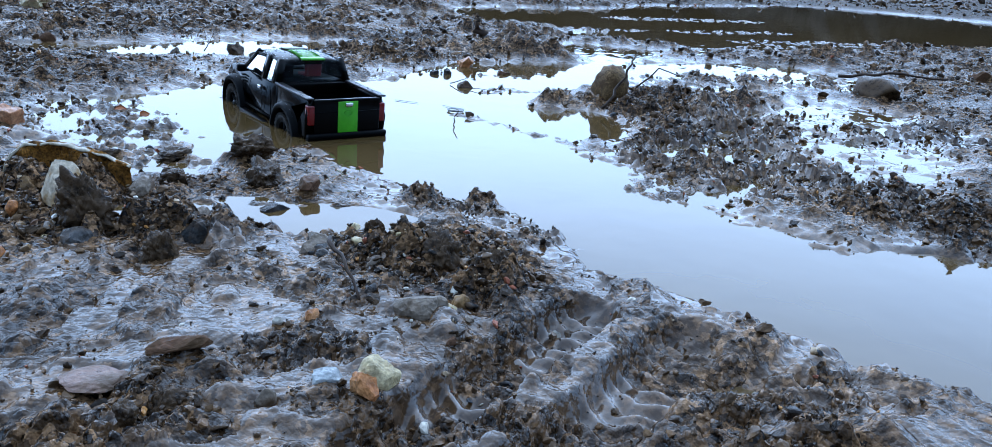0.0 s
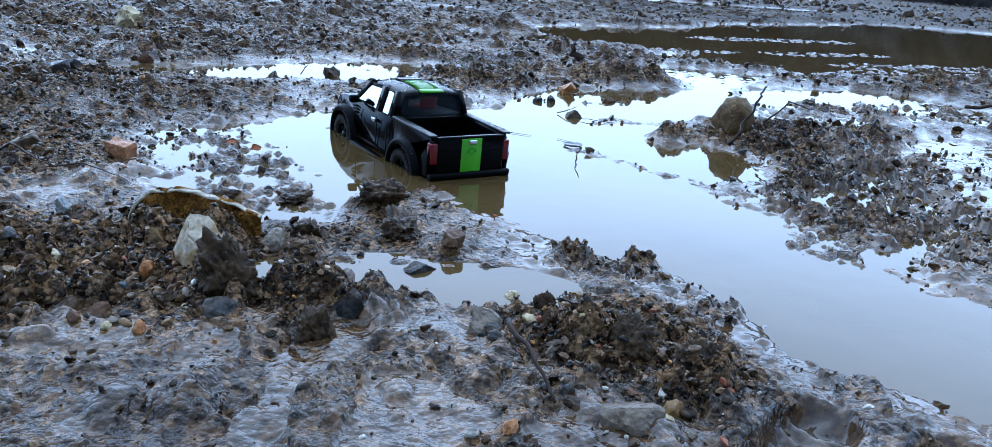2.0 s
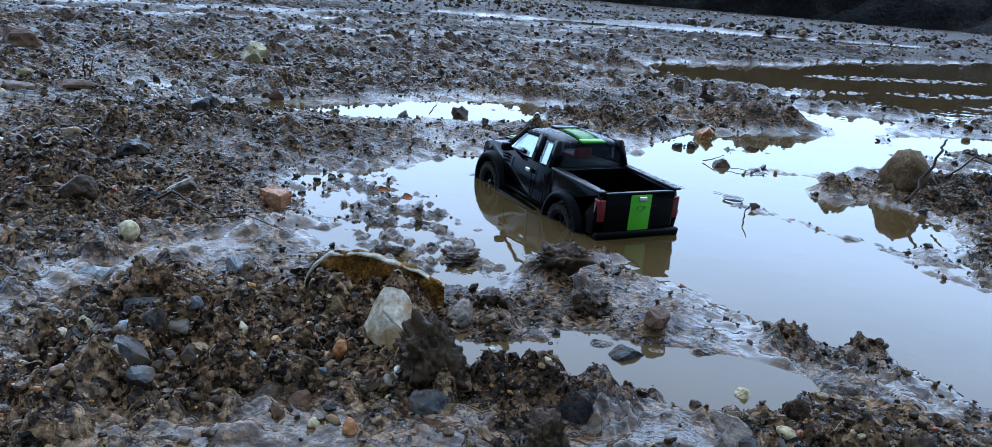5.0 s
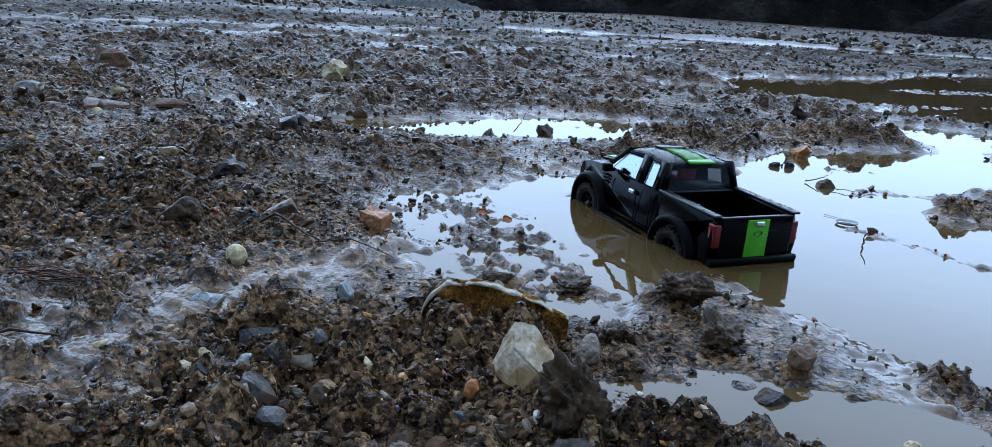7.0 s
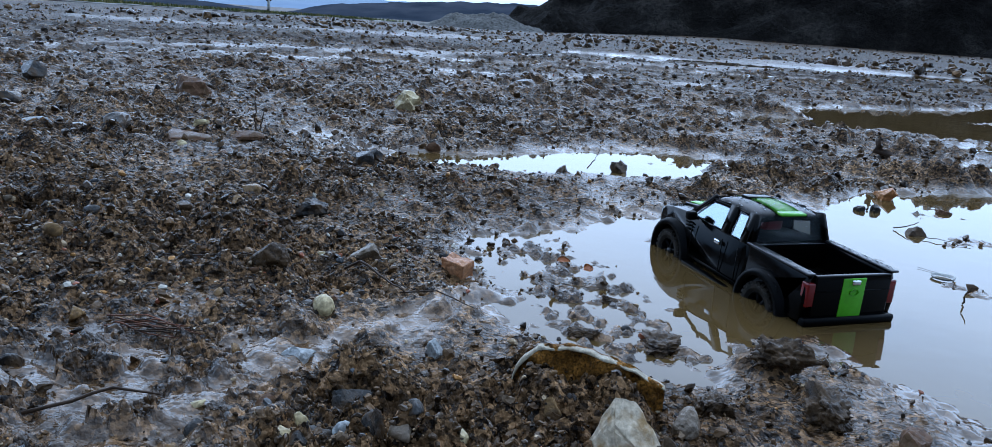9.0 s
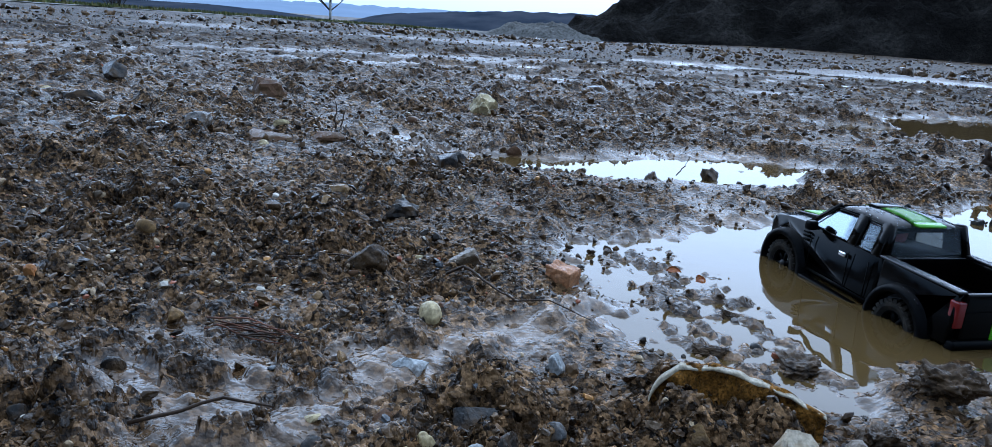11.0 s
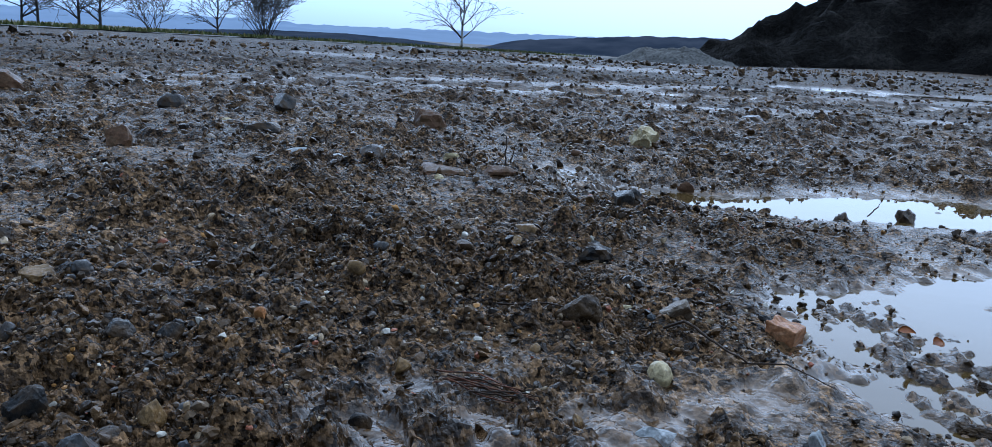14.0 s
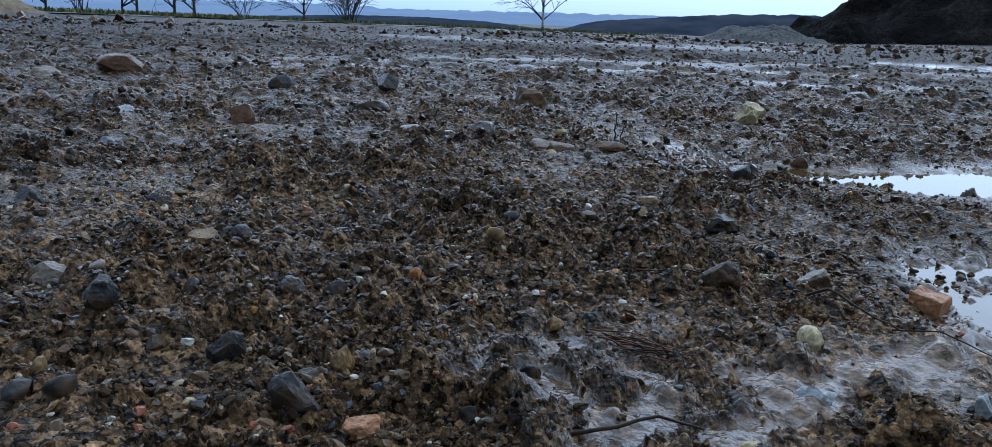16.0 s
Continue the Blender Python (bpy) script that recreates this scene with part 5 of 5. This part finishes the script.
stone("teal-grey pebble", -0.423, 0.275, 0.0095, 0.007, S_BLUE, 82, facets=4)
stone("pale grey rock", -1.050, 1.085, 0.038, 0.022, S_BLUE, 83)
stone("dark rock in the gravel", -0.881, 0.880, 0.042, 0.022, S_DARK, 84)
stone("tan rock half buried", -1.495, 0.790, 0.050, 0.018, S_TAN, 85)
stone("brown splinter of bark in the wet mud", -0.016, 0.297, 0.0190, 0.0045, S_BROWN, 87, d=0.0065, turn=35, sink=0.3)
# lumps that stand in the puddle and on its banks
stone("clay-brown rounded boulder on the muddy outcrop", 0.178, 0.830, 0.033, 0.029, S_CLAY, 90, d=0.031, facets=4, sink=0.12, grain=0.2)
stone("wet lump of mud at the puddle's edge", -0.062, 0.526, 0.024, 0.014, S_MUD, 91, facets=12, grain=0.3)
stone("wet lump of mud in the puddle", -0.111, 0.546, 0.026, 0.007, S_MUD, 92, facets=12, grain=0.3)
stone("wet lump of mud in the puddle", -0.145, 0.598, 0.014, 0.006, S_MUD, 93, facets=12, grain=0.3)
stone("wet lump of mud in the puddle", -0.146, 0.544, 0.014, 0.006, S_MUD, 94, facets=12, grain=0.3)
stone("wet lump of mud in the puddle", -0.205, 0.985, 0.022, 0.020, S_MUD, 95, facets=12, grain=0.3)
stone("small wet stone in the puddle", -0.250, 0.930, 0.014, 0.012, S_MUD, 96, facets=12, grain=0.3)
stone("small wet stone in the puddle", 0.085, 0.975, 0.014, 0.012, S_BROWN, 97)
stone("small wet stone in the puddle", 0.025, 0.945, 0.010, 0.010, S_DARK, 98)
stone("small wet stone in the puddle", 0.012, 0.940, 0.009, 0.010, S_DARK, 99)
stone("wet lump of mud in the puddle", 0.045, 0.870, 0.018, 0.012, S_MUD, 100, facets=12, grain=0.3)
stone("muddy lump on the bank of gravel", -0.050, 0.372, 0.020, 0.018, S_MUD, 101, facets=14, grain=0.35)
stone("muddy lump on the bank of gravel", -0.090, 0.398, 0.026, 0.024, S_MUD, 102, facets=14, grain=0.35)
stone("muddy lump beside the big rock", -0.085, 0.476, 0.020, 0.014, S_MUD, 103, facets=14, grain=0.35)
stone("muddy lump at the puddle's edge", -0.045, 0.490, 0.026, 0.014, S_MUD, 104, facets=14, grain=0.35)


def pebbles(count, seed, x0, y0, x1, y1, spread, sizes, where, group):
    """Loose pebbles strewn along a line, each of its own colour and shape, half sunk in the mud."""
    rnd = random.Random(seed)
    kinds = ((S_BLUE, "blue-grey"), (S_DARK, "black slate"), (S_TAN, "tan"), (S_OCHRE, "ochre"), (S_BROWN, "brown"), (S_CREAM, "cream"), (S_BROWN, "dark brown"), (S_DARK, "dark wet"), (S_MUD, "muddy"), (S_MUD, "mud-caked"))
    u = np.array([rnd.random() for k in range(count)])
    x = x0 + (x1 - x0) * u + np.array([rnd.gauss(0, spread) for k in range(count)])
    y = y0 + (y1 - y0) * u + np.array([rnd.gauss(0, spread) for k in range(count)])
    z = land(x, y)[0]
    for k in range(count):
        mat, colour = kinds[int(rnd.random() * len(kinds))]
        w = sizes[0] + (sizes[1] - sizes[0]) * rnd.random() ** 2
        if z[k] < 0.001:
            continue
        round_ = rnd.random() < 0.2
        bm = stone_mesh("pebble", w, w * rnd.uniform(0.55, 0.9), w * rnd.uniform(0.35, 0.65), seed * 100 + k, mat, 4 if round_ else 10, 2, 0.2)
        ob = part("pebble", bm, mat, smooth=round_)
        ob.matrix_basis = pose(x[k], y[k], z[k] + w * rnd.uniform(-0.04, 0.07), rnd.uniform(-18, 18), rnd.uniform(-18, 18), rnd.uniform(0, 360))
        tagged(ob, f"{'rounded' if round_ else 'angular'} {colour} pebble {where}", "pebble", group)


pebbles(46, 1, -0.225, 0.385, -0.085, 0.375, 0.014, (0.0040, 0.0100), "on the gravel ridge", "pebbles on the ridge")
pebbles(34, 2, 0.02, 0.39, 0.07, 0.33, 0.016, (0.0030, 0.0075), "in the rubble mound", "pebbles in the mound")
pebbles(42, 3, -0.62, 0.37, -0.34, 0.33, 0.040, (0.0045, 0.0110), "in the near gravel", "pebbles in the gravel")
pebbles(46, 4, -0.52, 0.56, -0.22, 0.50, 0.070, (0.0040, 0.0090), "pressed into the mud", "pebbles in the mud")
pebbles(34, 5, -0.95, 0.85, -0.35, 0.78, 0.100, (0.0070, 0.0170), "lying on the mud", "stones farther off")


def split_rock(x, y, w, h, d, turn, seed):
    """The big split flint: a crescent with a rough brown hollow face under a thin white rim."""
    t = new("split_rock")
    t.matrix_basis = pose(x, y, 0.0055, rz=turn)
    tagged(t, "big split rock with a brown face and white crust", "stone")

    def top(u):
        rise = min(1, (u / 0.16) ** 0.6) if u > 0 else 0
        return h * (0.30 + 0.70 * rise * (1 - 0.62 * max(0, (u - 0.35) / 0.65) ** 1.7) + 0.014 * math.sin(u * 17 + 1) + 0.01 * math.sin(u * 41))
    nu, nv = 64, 30
    for name, mat, label in (("core", ROCKFACE, "rough brown broken face"), ("crust", S_PALE, "thin whitish crust")):
        bm = bmesh.new()
        rows = []
        for i in range(nu + 1):
            u = i / nu
            taper = min(1, 0.3 + 4 * u, 0.25 + 3 * (1 - u))
            bow = 0.5 * d * math.sin(math.pi * u)
            ring = []
            for k in range(nv):
                a = 2 * math.pi * k / nv
                cy, cz = math.copysign(abs(math.cos(a)) ** 0.55, math.cos(a)), math.copysign(abs(math.sin(a)) ** 0.55, math.sin(a))
                zt = top(u)
                if name == "core":
                    zz = zt * (0.5 + 0.5 * cz)
                    hollow = 0.14 * d * math.sin(math.pi * min(1, max(0, zz / (zt + 1e-6)))) * (cy < 0)
                    zz *= 1 - 0.4 * max(0.0, cy)
                    yy = d * 0.5 * cy * taper + bow + hollow + 0.32 * (zz - 0.5 * h)
                else:
                    thick = 0.0004 + 0.0008 * abs(noise.noise(Vector((u * 9, seed, 0)))) + 0.0011 * max(0, 1 - u / 0.2)
                    zz = zt - 0.0004 + thick * cz
                    yy = -0.5 * d * taper + 0.0018 * (0.75 + cy) + bow + 0.32 * (zz - 0.5 * h)
                p = Vector(((u - 0.5) * w, yy, zz))
                jig = 0.0032 * noise.noise(p * 110 + Vector((seed, 0, 0))) + 0.0020 * noise.noise(p * 300) + 0.0012 * noise.noise(p * 800)
                if name == "crust":
                    jig *= 0.18
                ring.append(bm.verts.new(p + Vector((0, -jig, jig * 0.5))))
            rows.append(ring)
        for a, b in zip(rows, rows[1:]):
            for k in range(nv):
                bm.faces.new((a[k], b[k], b[(k + 1) % nv], a[(k + 1) % nv]))
        bm.faces.new(rows[0])
        bm.faces.new(rows[-1][::-1])
        bmesh.ops.recalc_face_normals(bm, faces=bm.faces)
        part(name, bm, mat, t, label)


S_PALE = stone_material("pale_stone", (0.30, 0.235, 0.15), (0.52, 0.45, 0.33), scale=130, clean=0.55)
S_WEDGE = stone_material("split_pale_stone", (0.48, 0.375, 0.25), (0.74, 0.62, 0.46), scale=70, rough=0.4, clean=0.60)
n_, l_, b_ = nodes_of(S_WEDGE)
l_.new(mix(S_WEDGE, ramp(S_WEDGE, noise_out(S_WEDGE, 75, 4), [(0.44, grey(0.0)), (0.56, grey(0.85))]), b_.inputs["Base Color"].links[0].from_socket, (0.24, 0.130, 0.032)), b_.inputs["Base Color"])
ROCKFACE = stone_material("brown_flint_face", (0.075, 0.030, 0.006), (0.52, 0.225, 0.040), speck=0.85, scale=150, rough=0.5, spec=0.08, clean=0.66)
bump(ROCKFACE, noise_out(ROCKFACE, 420, 5, 0.75), 0.9, 0.003)
split_rock(-0.130, 0.466, 0.056, 0.0190, 0.012, 6, 3)


def wedge_rock():
    """A pale split wedge: a flat sloping top face and a steep rusty front."""
    bm = bmesh.new()
    out = ((-0.011, -0.004, 0.0), (0.004, -0.010, 0.0), (0.014, -0.002, 0.0), (0.006, 0.009, 0.0), (-0.007, 0.007, 0.0))
    topp = ((-0.0062, 0.0, 0.0190), (-0.0030, -0.0058, 0.0125), (0.0075, -0.0068, 0.0075), (0.0135, 0.0, 0.0080), (0.0, 0.0045, 0.0185))
    a = [bm.verts.new(p) for p in out]
    b = [bm.verts.new(p) for p in topp]
    for i in range(5):
        bm.faces.new((a[i], a[(i + 1) % 5], b[(i + 1) % 5], b[i]))
    bm.faces.new(b)
    bm.faces.new(a[::-1])
    bmesh.ops.bevel(bm, geom=list(bm.edges), offset=0.0008, segments=2, affect="EDGES")
    bmesh.ops.triangulate(bm, faces=bm.faces)
    bmesh.ops.subdivide_edges(bm, edges=bm.edges, cuts=4, use_grid_fill=True)
    for v in bm.verts:
        p = v.co.copy()
        v.co += v.normal * (0.0006 * noise.noise(p * 220) + 0.0004 * noise.noise(p * 700))
    ob = part("stone", bm, S_WEDGE, smooth=False)
    ob.matrix_basis = pose(-0.1110, 0.424, 0.0105, 0, 8, -10)
    tagged(ob, "pale grey-white wedge of stone before the rock", "stone")


wedge_rock()


# ---- twigs, needles, a leaf ----
def twig(label, pts, r, mat=WOOD, kind="twig"):
    bm = bmesh.new()
    full, n = [], len(pts)
    rnd = random.Random(int(pts[0][0] * 1e4) + n)
    for i in range(n - 1):
        for k in range(4):
            f = k / 4
            p = Vector(pts[i]).lerp(Vector(pts[i + 1]), f)
            full.append(p + Vector((rnd.gauss(0, r * 0.5), rnd.gauss(0, r * 0.5), rnd.gauss(0, r * 0.3))))
    full.append(Vector(pts[-1]))
    tube(bm, full, [0.75 * r * (1 - 0.55 * i / len(full)) for i in range(len(full))], 6)
    return tagged(part(kind, bm, mat), label, kind)


def on(x, y, dz=0.001):
    return (x, y, max(height(x, y), 0.0) + dz)


twig("long dark twig lying on the mud", [on(-0.283, 0.546, 0.003), on(-0.262, 0.542, 0.004), on(-0.245, 0.533, 0.004), on(-0.230, 0.524, 0.003)], 0.0011)
twig("thin dark twig on the mud", [on(-0.232, 0.524, 0.003), on(-0.215, 0.528, 0.003), on(-0.196, 0.528, 0.003)], 0.0006)
twig("dark stick leaning in the rubble", [on(0.010, 0.372, 0.010), on(0.018, 0.357, 0.007), on(0.026, 0.342, 0.002)], 0.0012)
twig("upright broken stalk in the mud", [on(-0.545, 0.869, 0.0), on(-0.544, 0.870, 0.016), on(-0.547, 0.872, 0.030)], 0.0012)
twig("upright broken stalk in the mud", [on(-0.540, 0.869, 0.0), on(-0.537, 0.869, 0.012), on(-0.534, 0.870, 0.026)], 0.0011)
twig("upright thin stalk in the mud", [on(-0.756, 0.852, 0.0), on(-0.755, 0.853, 0.012), on(-0.756, 0.853, 0.022)], 0.0013)
twig("black peg standing in the mud", [on(0.054, 1.178, -0.004), on(0.055, 1.180, 0.016), on(0.052, 1.180, 0.032)], 0.0080)
twig("thin stick standing in the puddle", [on(0.043, 0.694, 0.0), on(0.043, 0.694, 0.006), on(0.046, 0.694, 0.011)], 0.0008)
twig("dark root beside the boulder", [on(0.165, 0.775, 0.004), on(0.178, 0.790, 0.018), on(0.190, 0.800, 0.036), on(0.196, 0.812, 0.044)], 0.0020)
twig("dark root beside the boulder", [on(0.196, 0.800, 0.016), on(0.215, 0.805, 0.022), on(0.235, 0.815, 0.026)], 0.0011)
twig("thin twig in the puddle", [on(0.030, 0.880, 0.001), on(0.040, 0.875, 0.005), on(0.048, 0.880, 0.008)], 0.0007)
twig("thin twig in the puddle", [on(0.040, 0.862, 0.001), on(0.058, 0.855, 0.002), on(0.080, 0.852, 0.001)], 0.0005)
twig("thin straw floating on the puddle", [on(0.03, 0.765, 0.0006), on(0.042, 0.757, 0.0006), on(0.05, 0.752, 0.0006)], 0.0002)
twig("thin straw floating on the puddle", [on(-0.01, 0.775, 0.0006), on(0.01, 0.768, 0.0006)], 0.0003)
twig("dark twig by the brick", [on(-0.345, 0.52, 0.003), on(-0.322, 0.525, 0.003), on(-0.300, 0.530, 0.003)], 0.0007)
twig("short dark twig on the near mud", [on(-0.286, 0.365, 0.002), on(-0.268, 0.383, 0.004), on(-0.258, 0.392, 0.003)], 0.0009)
twig("dark branch lying at the water", [on(0.50, 1.10, 0.01), on(0.56, 1.10, 0.018), on(0.62, 1.07, 0.010)], 0.0030)
twig("thin twig on the wet mud", [on(-0.235, 0.970, 0.002), on(-0.228, 0.968, 0.012), on(-0.224, 0.970, 0.022)], 0.0009)
rnd = random.Random(21)
for k in range(11):
    a = radians(rnd.gauss(14, 9))
    x, y, q = -0.304 + rnd.gauss(0, 0.006), 0.440 + rnd.gauss(0, 0.0022), rnd.uniform(0.008, 0.020)
    tagged(twig("fallen pine needle on the mud", [on(x - q * math.cos(a), y - q * math.sin(a), 0.0012 + k * 0.0002), on(x, y, 0.0018 + k * 0.0002), on(x + q * math.cos(a), y + q * math.sin(a), 0.0012 + k * 0.0002)], 0.00050, NEEDLE if k % 3 else WOOD, "pine_needle"), group="pine needles")


def leaf(label, x, y, size, turn, tilt):
    bm = bmesh.new()
    rows = []
    for i in range(9):
        u = i / 8
        w = size * 0.36 * math.sin(math.pi * u ** 0.8) + 0.0001
        rows.append([bm.verts.new((size * (u - 0.5), v * w, 0.12 * size * math.sin(u * 3) + 0.10 * size * v * v)) for v in (-1, -0.5, 0, 0.5, 1)])
    for a, b in zip(rows, rows[1:]):
        for j in range(4):
            bm.faces.new((a[j], b[j], b[j + 1], a[j + 1]))
    bmesh.ops.solidify(bm, geom=list(bm.faces), thickness=0.0003)
    ob = part("leaf", bm, LEAF)
    ob.matrix_basis = pose(x, y, max(height(x, y), 0) + 0.0025, tilt, 0, turn)
    tagged(ob, label, "leaf")


leaf("curled orange leaf at the puddle's edge", -0.179, 0.636, 0.008, 10, 20)
leaf("curled tan leaf at the puddle's edge", -0.165, 0.640, 0.008, 60, 35)

# a scrap of clear plastic that floats on the puddle
bm = bmesh.new()
lathe(bm, [(0.0058, 0.0), (0.0066, 0.0006), (0.0072, 0.0012), (0.0070, 0.0006), (0.0062, -0.0002), (0.0058, 0.0)], 28)
bmesh.ops.transform(bm, matrix=pose(0.042, 0.746, 0.0006, 90), verts=bm.verts)
tagged(part("plastic_ring", bm, S_WHITE), "small whitish plastic ring floating on the puddle", "litter")


# ---- gravel and clods, too many to count ----
def scatter(name, count, mat, label, category, seed, sizes, keep, squash, r0=0.15, r1=3.2, grow=0.6, detail=1):
    rng = np.random.RandomState(seed)
    shapes, faces = [], None
    for k in range(14):
        bm = stone_mesh(name, 1.0, rng.uniform(0.45, 1.0), squash * rng.uniform(0.75, 1.25), 300 + seed + k, mat, 8, detail, 0.35)
        shapes.append(np.array([v.co for v in bm.verts]))
        faces = np.array([[v.index for v in f.verts] for f in bm.faces])
        bm.free()
    r = np.exp(rng.uniform(math.log(r0), math.log(r1), count))
    a = np.radians(rng.uniform(-55, 73, count))
    x, y = -0.06 - r * np.sin(a), 0.12 + r * np.cos(a)
    z, wet, rough = land(x, y)
    ok = keep(x, y, z, r, rng, rough)
    x, y, z, r = x[ok], y[ok], z[ok], r[ok]
    s = sizes[0] * (sizes[1] / sizes[0]) ** (rng.random(len(x)) ** 2.2) * (0.7 + grow * np.clip(r - 0.25, 0, 2.5))
    base = np.stack(shapes)[np.arange(len(x)) % 14]
    t1, t2, t3 = rng.normal(0, 0.4, len(x)), rng.normal(0, 0.4, len(x)), rng.uniform(0, 6.28, len(x))
    X, Y, Z = base[..., 0], base[..., 1], base[..., 2]
    Y, Z = Y * np.cos(t1)[:, None] - Z * np.sin(t1)[:, None], Y * np.sin(t1)[:, None] + Z * np.cos(t1)[:, None]
    X, Z = X * np.cos(t2)[:, None] + Z * np.sin(t2)[:, None], Z * np.cos(t2)[:, None] - X * np.sin(t2)[:, None]
    X, Y = X * np.cos(t3)[:, None] - Y * np.sin(t3)[:, None], X * np.sin(t3)[:, None] + Y * np.cos(t3)[:, None]
    lift = z + s * squash * 0.26
    vs = np.stack([X * s[:, None] + x[:, None], Y * s[:, None] + y[:, None], Z * s[:, None] + lift[:, None]], -1).reshape(-1, 3)
    fs = (faces[None] + (np.arange(len(x)) * base.shape[1])[:, None, None]).reshape(-1, 3)
    me = from_arrays(name, vs, fs, mat, smooth=False)
    return tagged(new(name, me), label, category, kind="stuff")


def stony(x, y, z, r, rng, rough):
    p = 0.25 + 0.75 * step(-0.1, 0.4, perlin(x * 5, y * 5, 33)) + 0.5 * step(-0.25, -0.45, x) + 1.2 * (capsule(x, y, -0.2, 0.385, -0.09, 0.385) < 0.04) + 1.0 * (capsule(x, y, 0.03, 0.38, 0.07, 0.33) < 0.035)
    smooth = np.full_like(x, 9.0)
    for x1, y1, x2, y2, w in SLICK:
        smooth = np.minimum(smooth, capsule(x, y, x1, y1, x2, y2) - w)
    return (z > 0.0012) & (rng.random(len(x)) < p * np.where(smooth < 0, 0.12, 1) * (0.75 + 0.25 * step(0.2, 0.7, rough)))


def cloddy(x, y, z, r, rng, rough):
    smooth = np.full_like(x, 9.0)
    for x1, y1, x2, y2, w in SLICK:
        smooth = np.minimum(smooth, capsule(x, y, x1, y1, x2, y2) - w)
    return (z > -0.0012) & (rng.random(len(x)) < (0.07 + 0.93 * step(0.2, 0.75, rough)) * np.where(smooth < 0, 0.3, 1))


scatter("gravel", 9500, GRAVEL, "mixed brown, grey and white gravel in the mud", "gravel", 1, (0.0013, 0.0066), stony, 0.6, r1=0.70, detail=2)
scatter("gravel", 22000, GRAVEL, "mixed brown, grey and white gravel in the mud", "gravel", 3, (0.0012, 0.0058), stony, 0.6, r0=0.45, r1=5)
scatter("gravel", 16000, GRAVEL, "fine mixed grit pressed into the mud", "gravel", 7, (0.0010, 0.0036), stony, 0.5, r1=0.9)
scatter("mud_clods", 17000, MUD_CLOD, "small clods of wet mud", "mud", 2, (0.0016, 0.0075), cloddy, 0.5, r1=0.60, grow=0.9, detail=2)
scatter("mud_clods", 42000, MUD_CLOD, "small crumbs of wet mud", "mud", 5, (0.0010, 0.0042), cloddy, 0.65, r1=1.1, grow=0.9)
scatter("mud_clods", 9000, MUD_CLOD, "clods of mud on the far ground", "mud", 8, (0.0075, 0.028), lambda x, y, z, r, rng, rough: (rng.random(len(x)) < 0.25 + 0.75 * step(-0.1, 0.3, perlin(x * 0.9, y * 0.9, 91))) & ((r < 6) | (x > -0.65 * y)), 0.6, r0=4.5, r1=17, grow=0.7)
scatter("mud_clods", 34000, MUD_CLOD, "small clods of wet mud", "mud", 4, (0.0018, 0.0085), cloddy, 0.65, r0=0.55, r1=7, grow=0.75)
